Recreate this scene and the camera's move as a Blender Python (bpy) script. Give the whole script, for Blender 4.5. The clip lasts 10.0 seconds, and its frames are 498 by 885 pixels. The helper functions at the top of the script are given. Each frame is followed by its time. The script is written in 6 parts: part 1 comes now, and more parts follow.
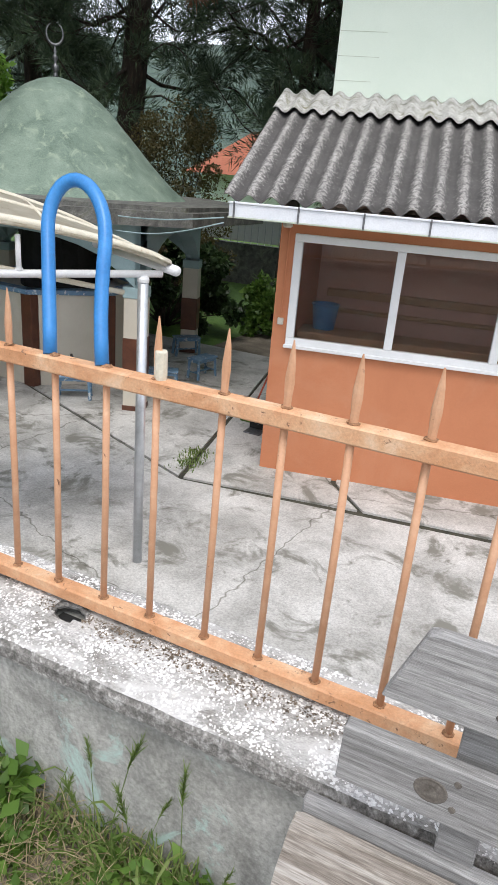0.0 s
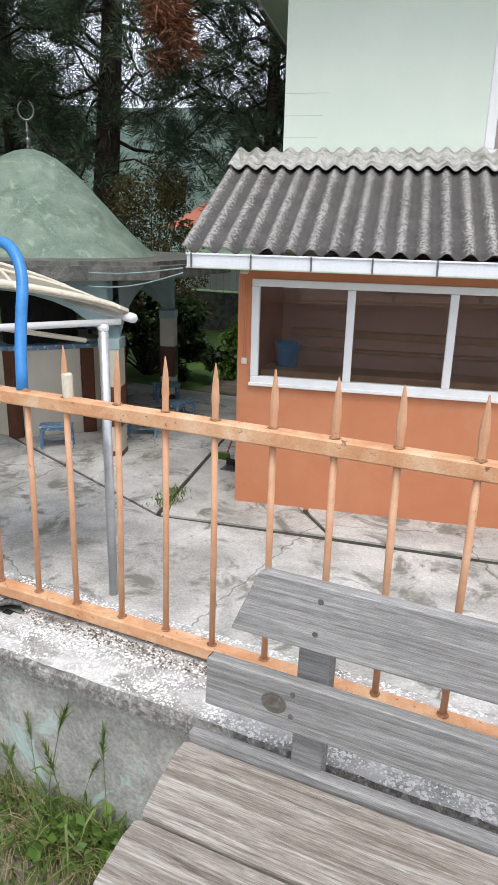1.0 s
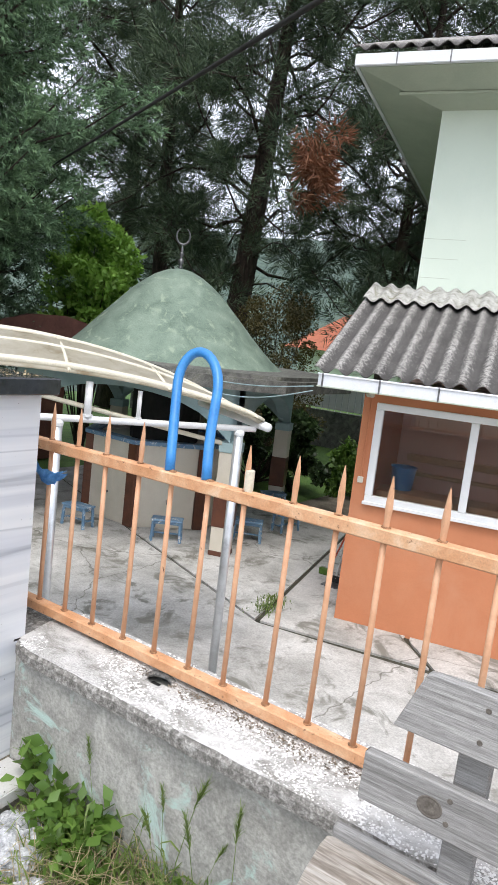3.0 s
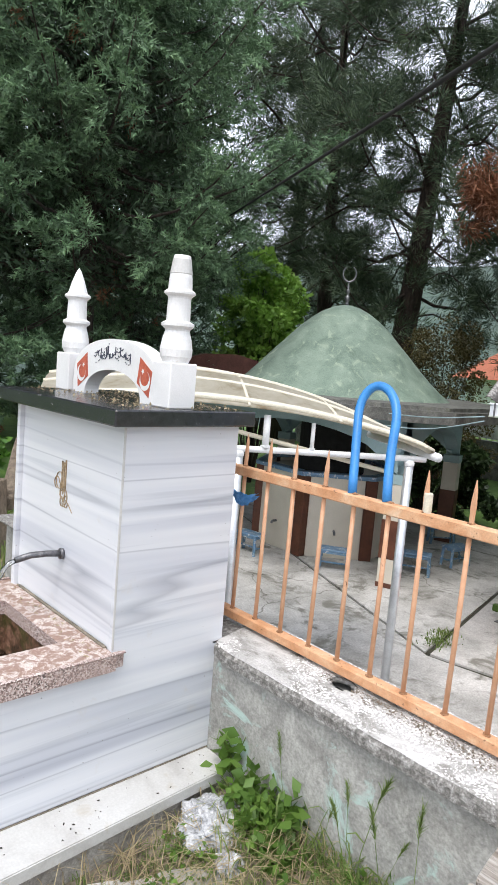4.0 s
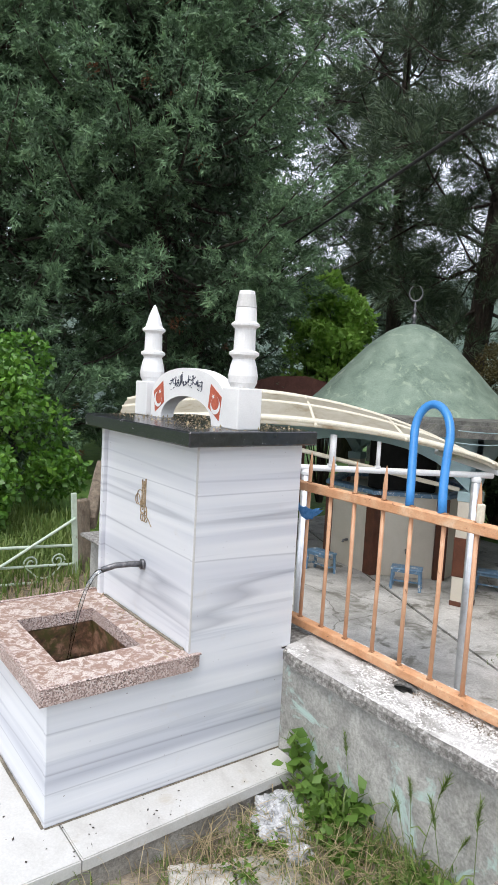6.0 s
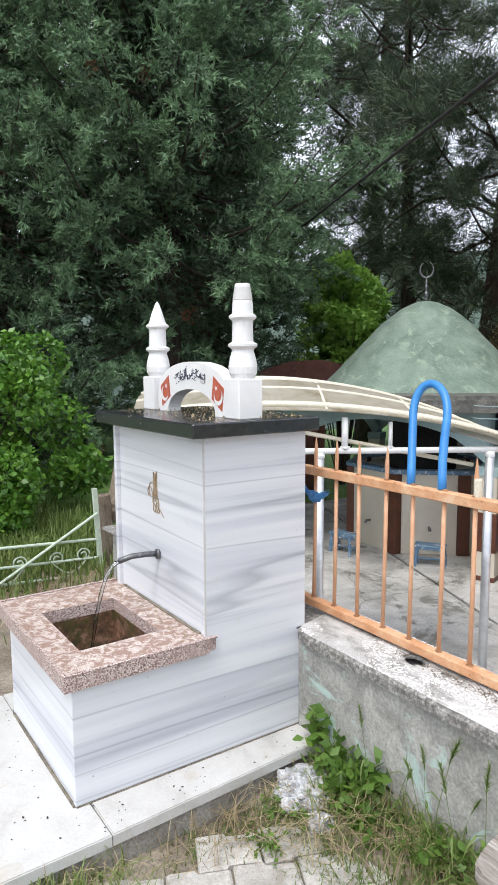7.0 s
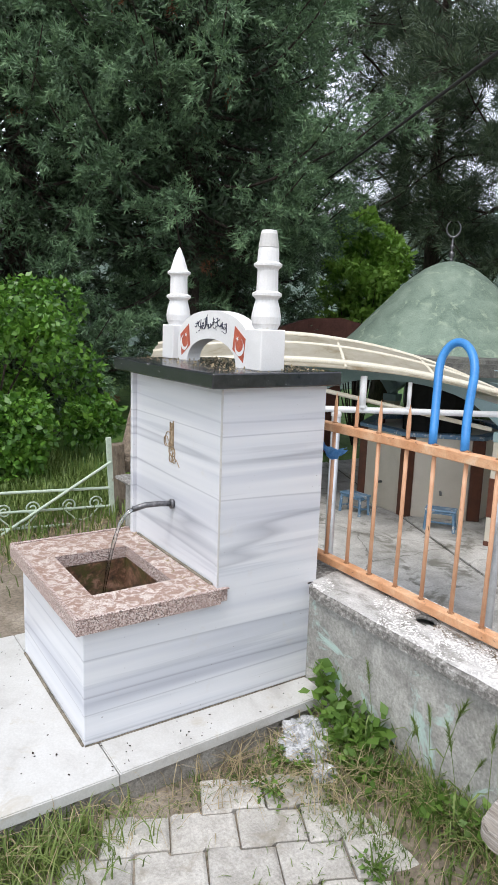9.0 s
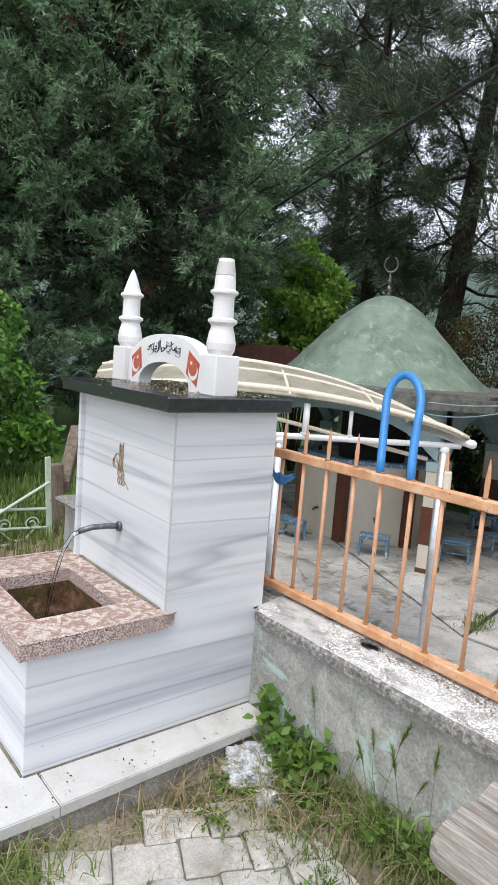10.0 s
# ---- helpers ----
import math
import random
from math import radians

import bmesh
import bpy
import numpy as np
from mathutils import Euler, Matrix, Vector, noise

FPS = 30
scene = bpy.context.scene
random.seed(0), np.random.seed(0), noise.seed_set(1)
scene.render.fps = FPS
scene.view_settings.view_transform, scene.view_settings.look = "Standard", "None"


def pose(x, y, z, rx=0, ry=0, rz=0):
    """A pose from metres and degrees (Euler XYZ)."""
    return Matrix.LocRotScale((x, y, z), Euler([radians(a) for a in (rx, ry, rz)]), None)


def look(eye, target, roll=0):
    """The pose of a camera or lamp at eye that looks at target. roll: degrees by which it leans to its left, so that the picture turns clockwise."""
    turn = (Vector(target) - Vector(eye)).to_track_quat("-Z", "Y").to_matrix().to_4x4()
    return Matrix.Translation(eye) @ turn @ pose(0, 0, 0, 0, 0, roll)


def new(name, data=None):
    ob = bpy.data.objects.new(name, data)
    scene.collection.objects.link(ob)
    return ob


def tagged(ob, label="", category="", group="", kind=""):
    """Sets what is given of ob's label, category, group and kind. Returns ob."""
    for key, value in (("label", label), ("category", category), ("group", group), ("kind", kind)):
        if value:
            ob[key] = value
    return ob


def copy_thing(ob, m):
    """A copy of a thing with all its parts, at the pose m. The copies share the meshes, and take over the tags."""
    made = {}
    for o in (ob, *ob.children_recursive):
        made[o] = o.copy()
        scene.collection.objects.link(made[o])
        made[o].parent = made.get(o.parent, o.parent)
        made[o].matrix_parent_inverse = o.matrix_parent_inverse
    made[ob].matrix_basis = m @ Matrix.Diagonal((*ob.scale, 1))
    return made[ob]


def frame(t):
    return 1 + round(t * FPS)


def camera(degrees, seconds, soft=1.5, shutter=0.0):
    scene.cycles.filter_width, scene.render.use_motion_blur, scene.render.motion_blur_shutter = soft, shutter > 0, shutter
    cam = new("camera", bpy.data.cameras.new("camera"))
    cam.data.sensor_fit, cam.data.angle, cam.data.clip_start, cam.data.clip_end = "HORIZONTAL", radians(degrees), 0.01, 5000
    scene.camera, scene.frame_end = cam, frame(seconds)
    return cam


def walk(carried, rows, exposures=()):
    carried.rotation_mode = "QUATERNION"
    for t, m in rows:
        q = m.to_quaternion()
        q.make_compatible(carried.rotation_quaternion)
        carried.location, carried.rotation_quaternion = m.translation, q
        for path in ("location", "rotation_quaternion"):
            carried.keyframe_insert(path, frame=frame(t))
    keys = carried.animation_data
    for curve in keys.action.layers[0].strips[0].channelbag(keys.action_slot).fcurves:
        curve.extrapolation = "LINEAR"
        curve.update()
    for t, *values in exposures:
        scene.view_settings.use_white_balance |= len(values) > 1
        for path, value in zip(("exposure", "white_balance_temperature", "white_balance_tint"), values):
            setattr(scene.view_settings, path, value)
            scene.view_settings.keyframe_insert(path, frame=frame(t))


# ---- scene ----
cam = camera(40.7, 10.0, soft=1.0)
PATH = [
    (0, (0.081, 0.038, 1.598), (-0.695, 1.732, 0.87), 4.9),
    (0.5, (0.284, -0.064, 1.623), (-0.451, 1.689, 1.0), 5.2),
    (1, (0.446, -0.126, 1.607), (-0.352, 1.607, 1.009), 1.5),
    (1.5, (0.414, -0.128, 1.594), (-0.633, 1.51, 1.124), 1.2),
    (2, (0.351, -0.219, 1.614), (-0.557, 1.531, 1.277), 2.2),
    (2.2, (0.326, -0.269, 1.596), (-0.55, 1.478, 1.172), 1.6),
    (3.3, (0.383, -0.425, 1.611), (-0.838, 1.143, 1.382), 6.9),
    (3.5, (0.402, -0.471, 1.611), (-0.913, 1.022, 1.411), 5.0),
    (4, (0.457, -0.595, 1.611), (-1.009, 0.744, 1.373), 4.8),
    (4.5, (0.54, -0.776, 1.606), (-0.946, 0.517, 1.261), 6.3),
    (5, (0.572, -0.801, 1.627), (-1.002, 0.407, 1.369), 4.0),
    (6.3, (0.668, -0.683, 1.623), (-0.932, 0.505, 1.454), 3.0),
    (6.5, (0.702, -0.695, 1.643), (-0.852, 0.558, 1.514), 1.5),
    (7, (0.731, -0.68, 1.641), (-0.914, 0.435, 1.41), -0.3),
    (7.5, (0.754, -0.677, 1.648), (-0.824, 0.541, 1.489), 0.6),
    (8, (0.742, -0.677, 1.641), (-0.837, 0.531, 1.431), 1.2),
    (8.5, (0.707, -0.686, 1.631), (-0.924, 0.433, 1.336), 1.6),
    (9, (0.685, -0.682, 1.617), (-0.962, 0.395, 1.26), 2.0),
    (9.5, (0.671, -0.704, 1.617), (-0.993, 0.345, 1.258), 2.4),
    (10, (0.664, -0.749, 1.621), (-0.881, 0.49, 1.344), 4.4),
]
walk(cam, [(t, look(eye, target, roll)) for t, eye, target, roll in PATH],
     exposures=((0, 0.50), (2, 0.52), (3.5, 0.80), (4, 0.72), (4.5, 0.50), (5, 0.47), (6.5, 0.68), (8, 0.66), (9, 0.56), (10, 0.54)))
# ---------------------------------------------------------------- light
world = bpy.data.worlds.new("sky")
scene.world = world
world.use_nodes = True
wn, wl = world.node_tree.nodes, world.node_tree.links
sky = wn.new("ShaderNodeTexSky")
sky.sky_type = "NISHITA"
sky.sun_disc = False
sky.sun_elevation, sky.sun_rotation = radians(58), radians(150)
sky.air_density, sky.dust_density, sky.ozone_density = 1.0, 4.0, 1.0
cloud = wn.new("ShaderNodeMix")
cloud.data_type = "RGBA"
cloud.inputs[0].default_value = 0.65
cloud.inputs[7].default_value = (8.8, 9.3, 10.2, 1)
wl.new(sky.outputs[0], cloud.inputs[6])
wl.new(cloud.outputs[2], wn["Background"].inputs[0])
wn["Background"].inputs[1].default_value = 0.13

sun = new("sun", bpy.data.lights.new("sun", "SUN"))
sun.data.energy, sun.data.angle, sun.data.color = 1.3, radians(25), (1.0, 0.97, 0.93)
sun.matrix_world = look((3, -6, 14), (0, 0, 0))


# ---------------------------------------------------------------- materials
def ramp(nodes, stops):
    r = nodes.new("ShaderNodeValToRGB")
    while len(r.color_ramp.elements) < len(stops):
        r.color_ramp.elements.new(0.5)
    for e, (p, c) in zip(r.color_ramp.elements, stops):
        e.position, e.color = p, (*c, 1)
    return r


def mix(nodes, links, fac, a, b, kind="MIX"):
    m = nodes.new("ShaderNodeMix")
    m.data_type, m.blend_type = "RGBA", kind
    for slot, v in ((0, fac), (6, a), (7, b)):
        if isinstance(v, (int, float)):
            m.inputs[slot].default_value = v
        elif isinstance(v, tuple):
            m.inputs[slot].default_value = (*v, 1)
        else:
            links.new(v, m.inputs[slot])
    return m.outputs[2]


def noise_tex(nodes, links, vec, scale, detail=4, rough=0.6, dist=0.0):
    n = nodes.new("ShaderNodeTexNoise")
    n.inputs["Scale"].default_value, n.inputs["Detail"].default_value = scale, detail
    n.inputs["Roughness"].default_value, n.inputs["Distortion"].default_value = rough, dist
    links.new(vec, n.inputs["Vector"])
    return n.outputs[0]


def start(name, stretch=(1, 1, 1), turn=(0, 0, 0), rough=0.8, metal=0.0, local=False):
    m = bpy.data.materials.new(name)
    m.use_nodes = True
    nodes, links = m.node_tree.nodes, m.node_tree.links
    if local:
        src = nodes.new("ShaderNodeTexCoord").outputs["Object"]
    else:
        src = nodes.new("ShaderNodeNewGeometry").outputs["Position"]
    mp = nodes.new("ShaderNodeMapping")
    mp.inputs["Scale"].default_value = stretch
    mp.inputs["Rotation"].default_value = [radians(a) for a in turn]
    links.new(src, mp.inputs[0])
    bsdf = nodes["Principled BSDF"]
    bsdf.inputs["Roughness"].default_value, bsdf.inputs["Metallic"].default_value = rough, metal
    return m, nodes, links, mp.outputs[0], bsdf


def bump(nodes, links, bsdf, height, strength, dist=0.01):
    b = nodes.new("ShaderNodeBump")
    b.inputs["Strength"].default_value, b.inputs["Distance"].default_value = strength, dist
    links.new(height, b.inputs["Height"])
    links.new(b.outputs[0], bsdf.inputs["Normal"])


def surface(name, stops, scale=6, fine=90, fine_amt=0.35, rough=0.8, metal=0.0, relief=0.25, depth=0.006, stretch=(1, 1, 1), turn=(0, 0, 0),
            dist=0.4, stain=None, stain_scale=2.0, stain_cut=(0.5, 0.65), each=0.0, local=False, detail=6):
    """A weathered surface: broad colour drift, fine grain, stains with a shape of their own, relief."""
    m, nodes, links, vec, bsdf = start(name, stretch, turn, rough, metal, local)
    broad = noise_tex(nodes, links, vec, scale, detail, 0.62, dist)
    grain = noise_tex(nodes, links, vec, fine, 3, 0.7)
    col = ramp(nodes, stops)
    links.new(broad, col.inputs[0])
    dark = ramp(nodes, [(0.3, (1 - fine_amt,) * 3), (0.7, (1 + fine_amt * 0.4,) * 3)])
    links.new(grain, dark.inputs[0])
    out = mix(nodes, links, 1.0, col.outputs[0], dark.outputs[0], "MULTIPLY")
    if stain:
        patch = noise_tex(nodes, links, vec, stain_scale, max(5, detail - 2), 0.68, 0.6)
        cut = ramp(nodes, [(stain_cut[0], (0, 0, 0)), (stain_cut[1], (1, 1, 1))])
        links.new(patch, cut.inputs[0])
        out = mix(nodes, links, cut.outputs[0], out, stain)
    if each:
        info = nodes.new("ShaderNodeObjectInfo")
        var = ramp(nodes, [(0, (1 - each,) * 3), (1, (1 + each,) * 3)])
        links.new(info.outputs["Random"], var.inputs[0])
        out = mix(nodes, links, 1.0, out, var.outputs[0], "MULTIPLY")
    links.new(out, bsdf.inputs["Base Color"])
    both = mix(nodes, links, 0.5, broad, grain)
    bump(nodes, links, bsdf, both, relief, depth)
    return m


def leafy(name, stops, rough=0.6, through_amt=0.25, tip_light=0.0):
    """Leaves and needles: every blade or clump has its own tone; paler spray ends stand for young, lit tips."""
    m, nodes, links, vec, bsdf = start(name, rough=rough)
    geo = nodes.new("ShaderNodeNewGeometry")
    drift = noise_tex(nodes, links, vec, 2.2, 3)
    r = ramp(nodes, stops)
    add = nodes.new("ShaderNodeMath")
    add.operation = "MULTIPLY_ADD"
    links.new(geo.outputs["Random Per Island"], add.inputs[0])
    add.inputs[1].default_value = 0.32
    sub = nodes.new("ShaderNodeMath")
    sub.operation = "MULTIPLY"
    links.new(drift, sub.inputs[0])
    sub.inputs[1].default_value = 0.72
    links.new(sub.outputs[0], add.inputs[2])
    tone = add.outputs[0]
    if tip_light:
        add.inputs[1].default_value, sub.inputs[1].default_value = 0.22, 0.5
        tip_lit = nodes.new("ShaderNodeAttribute")
        tip_lit.attribute_name = "tip_light"
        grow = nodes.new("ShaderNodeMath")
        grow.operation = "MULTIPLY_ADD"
        links.new(tip_lit.outputs["Fac"], grow.inputs[0])
        grow.inputs[1].default_value = tip_light
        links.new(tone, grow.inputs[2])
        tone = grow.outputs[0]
    links.new(tone, r.inputs[0])
    links.new(r.outputs[0], bsdf.inputs["Base Color"])
    tr = nodes.new("ShaderNodeBsdfTranslucent")
    links.new(r.outputs[0], tr.inputs[0])
    ms = nodes.new("ShaderNodeMixShader")
    ms.inputs[0].default_value = through_amt
    links.new(bsdf.outputs[0], ms.inputs[1])
    links.new(tr.outputs[0], ms.inputs[2])
    links.new(ms.outputs[0], nodes["Material Output"].inputs[0])
    return m


def marble_mat():
    """White marble sawn along its bedding: level grey bands, hairline dark and pale seams, rust and lime spots."""
    m, nodes, links, vec, bsdf = start("veined_marble", (0.03, 0.03, 1.0), (0, 0, 0), 0.3)
    wave = noise_tex(nodes, links, vec, 2.6, 2, 0.5)
    broad = noise_tex(nodes, links, vec, 5.0, 3, 0.6)
    r = ramp(nodes, [(0.32, (0.45, 0.47, 0.53)), (0.42, (0.57, 0.59, 0.64)), (0.49, (0.67, 0.685, 0.715)), (0.57, (0.62, 0.64, 0.68)), (0.65, (0.73, 0.735, 0.755))])
    links.new(broad, r.inputs[0])
    b = noise_tex(nodes, links, vec, 24.0, 3, 0.6)
    s = ramp(nodes, [(0.33, (0.82, 0.83, 0.85)), (0.42, (0.96, 0.965, 0.97)), (0.60, (1, 1, 1)), (0.70, (1.05, 1.05, 1.045))])
    links.new(b, s.inputs[0])
    col = mix(nodes, links, 1.0, r.outputs[0], s.outputs[0], "MULTIPLY")
    seam = ramp(nodes, [(0.476, (1, 1, 1)), (0.481, (0.66, 0.67, 0.70)), (0.487, (1, 1, 1)), (0.556, (1, 1, 1)), (0.560, (0.80, 0.81, 0.83)), (0.566, (1, 1, 1))])
    links.new(wave, seam.inputs[0])
    col = mix(nodes, links, 1.0, col, seam.outputs[0], "MULTIPLY")
    plain = nodes.new("ShaderNodeNewGeometry").outputs["Position"]
    dirt = noise_tex(nodes, links, plain, 7.0, 6, 0.7, 0.5)
    cut = ramp(nodes, [(0.62, (0, 0, 0)), (0.80, (0.45,) * 3)])
    links.new(dirt, cut.inputs[0])
    col = mix(nodes, links, cut.outputs[0], col, (0.55, 0.50, 0.42))
    speck = noise_tex(nodes, links, plain, 70.0, 2, 0.5)
    cut2 = ramp(nodes, [(0.74, (0, 0, 0)), (0.77, (0.8,) * 3)])
    links.new(speck, cut2.inputs[0])
    col = mix(nodes, links, cut2.outputs[0], col, (0.2, 0.19, 0.17))
    links.new(col, bsdf.inputs["Base Color"])
    bump(nodes, links, bsdf, speck, 0.05, 0.002)
    return m


def speckled(name, base, specks, scale, rough, stain=None, relief=0.2):
    """Granite and exposed chippings."""
    m, nodes, links, vec, bsdf = start(name, rough=rough)
    v = nodes.new("ShaderNodeTexVoronoi")
    v.inputs["Scale"].default_value = scale
    links.new(vec, v.inputs["Vector"])
    sep = nodes.new("ShaderNodeSeparateColor")
    links.new(v.outputs["Color"], sep.inputs[0])
    r = ramp(nodes, specks)
    links.new(sep.outputs[0], r.inputs[0])
    drift = noise_tex(nodes, links, vec, 5, 5)
    cut = ramp(nodes, [(0.4, (0, 0, 0)), (0.62, (1, 1, 1))])
    links.new(drift, cut.inputs[0])
    half = nodes.new("ShaderNodeMath")
    half.operation = "MULTIPLY"
    links.new(cut.outputs[0], half.inputs[0])
    half.inputs[1].default_value = 0.6
    col = mix(nodes, links, half.outputs[0], r.outputs[0], base)
    if stain:
        patch = noise_tex(nodes, links, vec, 26, 7, 0.75, 0.8)
        c2 = ramp(nodes, [(0.46, (0, 0, 0)), (0.53, (0.85,) * 3)])
        links.new(patch, c2.inputs[0])
        col = mix(nodes, links, c2.outputs[0], col, stain)
    links.new(col, bsdf.inputs["Base Color"])
    bump(nodes, links, bsdf, v.outputs["Distance"], relief, 0.003)
    return m


def glass_mat(name, tint=(1, 1, 1), gloss=0.12):
    m = bpy.data.materials.new(name)
    m.use_nodes = True
    nodes, links = m.node_tree.nodes, m.node_tree.links
    clear = nodes.new("ShaderNodeBsdfTransparent")
    clear.inputs[0].default_value = (*tint, 1)
    shine = nodes.new("ShaderNodeBsdfGlossy")
    shine.inputs["Roughness"].default_value = 0.02
    f = nodes.new("ShaderNodeFresnel")
    f.inputs[0].default_value = 1.6
    a = nodes.new("ShaderNodeMath")
    a.operation = "ADD"
    links.new(f.outputs[0], a.inputs[0])
    a.inputs[1].default_value = gloss
    ms = nodes.new("ShaderNodeMixShader")
    links.new(a.outputs[0], ms.inputs[0])
    links.new(clear.outputs[0], ms.inputs[1])
    links.new(shine.outputs[0], ms.inputs[2])
    links.new(ms.outputs[0], nodes["Material Output"].inputs[0])
    return m


def translucent_sheet():
    m, nodes, links, vec, bsdf = start("canopy_sheet", rough=0.45)
    n = noise_tex(nodes, links, vec, 5, 5, 0.65, 0.5)
    r = ramp(nodes, [(0.3, (0.32, 0.26, 0.17)), (0.45, (0.48, 0.44, 0.35)), (0.7, (0.60, 0.57, 0.50))])
    links.new(n, r.inputs[0])
    links.new(r.outputs[0], bsdf.inputs["Base Color"])
    tr = nodes.new("ShaderNodeBsdfTranslucent")
    links.new(r.outputs[0], tr.inputs[0])
    ms = nodes.new("ShaderNodeMixShader")
    ms.inputs[0].default_value = 0.5
    links.new(bsdf.outputs[0], ms.inputs[1])
    links.new(tr.outputs[0], ms.inputs[2])
    links.new(ms.outputs[0], nodes["Material Output"].inputs[0])
    return m


M = {}
M["marble"] = marble_mat()
M["plinth"] = surface("plinth_marble", [(0.3, (0.42, 0.41, 0.395)), (0.45, (0.52, 0.515, 0.50)), (0.7, (0.585, 0.585, 0.575))], 5, 120, 0.10, 0.4, relief=0.08,
                      stain=(0.40, 0.35, 0.27), stain_scale=7, stain_cut=(0.60, 0.80))
M["grime"] = surface("grimy_joint", [(0.3, (0.10, 0.09, 0.07)), (0.7, (0.30, 0.26, 0.20))], 20, 150, 0.4, 0.9)
M["black_granite"] = surface("black_granite", [(0.3, (0.012, 0.013, 0.016)), (0.7, (0.035, 0.036, 0.042))], 30, 300, 0.3, 0.22, relief=0.04,
                             stain=(0.45, 0.44, 0.42), stain_scale=30, stain_cut=(0.655, 0.70))
M["pink_granite"] = speckled("pink_granite", (0.36, 0.27, 0.245), [(0.0, (0.06, 0.045, 0.04)), (0.25, (0.22, 0.145, 0.125)), (0.5, (0.44, 0.33, 0.30)), (0.8, (0.58, 0.49, 0.46)), (1.0, (0.70, 0.65, 0.62))], 230, 0.45)
M["granite_top"] = speckled("stained_granite", (0.50, 0.43, 0.40), [(0.0, (0.30, 0.22, 0.19)), (0.4, (0.56, 0.47, 0.43)), (1.0, (0.70, 0.65, 0.61))], 300, 0.5, stain=(0.24, 0.135, 0.095))
M["basin_inside"] = surface("mossy_basin", [(0.35, (0.035, 0.022, 0.014)), (0.5, (0.14, 0.075, 0.045)), (0.62, (0.30, 0.17, 0.12))], 22, 120, 0.4, 0.35,
                            stain=(0.06, 0.06, 0.015), stain_scale=9, stain_cut=(0.5, 0.62))
M["white_stone"] = surface("white_painted_stone", [(0.3, (0.68, 0.68, 0.68)), (0.7, (0.78, 0.78, 0.78))], 6, 200, 0.08, 0.5, relief=0.06,
                           stain=(0.52, 0.48, 0.42), stain_scale=16, stain_cut=(0.68, 0.78))
M["red_paint"] = surface("red_paint", [(0.3, (0.40, 0.07, 0.035)), (0.7, (0.55, 0.13, 0.07))], 30, 200, 0.3, 0.6, stain=(0.75, 0.70, 0.66), stain_scale=45, stain_cut=(0.63, 0.72))
M["ink"] = surface("dark_ink", [(0.3, (0.02, 0.025, 0.05)), (0.7, (0.08, 0.09, 0.13))], 30, 200, 0.2, 0.6)
M["gilt"] = surface("worn_gilt", [(0.3, (0.10, 0.07, 0.04)), (0.5, (0.32, 0.23, 0.13)), (0.7, (0.45, 0.38, 0.28))], 60, 200, 0.3, 0.5)
M["old_steel"] = surface("old_steel", [(0.3, (0.10, 0.10, 0.11)), (0.7, (0.28, 0.28, 0.29))], 40, 200, 0.3, 0.4, 0.8)
M["steel_tube"] = surface("galvanised_tube", [(0.3, (0.52, 0.54, 0.57)), (0.7, (0.70, 0.72, 0.75))], 15, 200, 0.15, 0.35, 0.65, relief=0.05)
M["fence_paint"] = surface("peach_fence_paint", [(0.3, (0.51, 0.270, 0.150)), (0.5, (0.57, 0.315, 0.185)), (0.7, (0.62, 0.375, 0.235))], 14, 200, 0.08, 0.5, relief=0.15,
                           stain=(0.15, 0.07, 0.035), stain_scale=30, stain_cut=(0.66, 0.72))
M["rail_paint"] = surface("chipped_rail_paint", [(0.3, (0.50, 0.235, 0.105)), (0.45, (0.60, 0.315, 0.165)), (0.58, (0.66, 0.40, 0.235)), (0.7, (0.70, 0.50, 0.34))], 11, 200, 0.16, 0.6, relief=0.4,
                          stain=(0.19, 0.10, 0.055), stain_scale=44, stain_cut=(0.62, 0.67))
M["weld"] = surface("rusty_weld", [(0.3, (0.16, 0.08, 0.04)), (0.7, (0.46, 0.24, 0.12))], 90, 300, 0.4, 0.85, relief=0.5)
M["hose"] = surface("blue_hose", [(0.3, (0.02, 0.17, 0.46)), (0.7, (0.045, 0.25, 0.60))], 10, 150, 0.12, 0.38, relief=0.05)
M["blue_cloth"] = surface("blue_cloth", [(0.3, (0.06, 0.25, 0.55)), (0.7, (0.22, 0.48, 0.80))], 40, 300, 0.2, 0.7)
M["coping"] = surface("coping_cement", [(0.30, (0.14, 0.13, 0.115)), (0.41, (0.29, 0.28, 0.26)), (0.51, (0.45, 0.44, 0.425)), (0.66, (0.58, 0.57, 0.56))], 9, 190, 0.5, 0.9, relief=0.8, depth=0.005,
                      stain=(0.55, 0.54, 0.53), stain_scale=5.0, stain_cut=(0.50, 0.62), stretch=(0.7, 1.5, 1), detail=10)
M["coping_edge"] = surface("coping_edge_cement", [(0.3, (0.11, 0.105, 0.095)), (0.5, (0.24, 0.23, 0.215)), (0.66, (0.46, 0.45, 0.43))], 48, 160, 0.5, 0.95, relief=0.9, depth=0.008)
M["chip"] = surface("white_chippings", [(0.3, (0.58, 0.56, 0.53)), (0.5, (0.76, 0.75, 0.74)), (0.7, (0.85, 0.85, 0.84))], 60, 200, 0.2, 0.75, relief=0.1)
M["render_wall"] = surface("old_rendered_wall", [(0.3, (0.23, 0.228, 0.213)), (0.5, (0.35, 0.348, 0.325)), (0.68, (0.47, 0.465, 0.44))], 7.5, 80, 0.35, 0.92, relief=0.5, depth=0.008,
                           stain=(0.40, 0.52, 0.485), stain_scale=4.2, stain_cut=(0.55, 0.61), detail=12, dist=0.9)
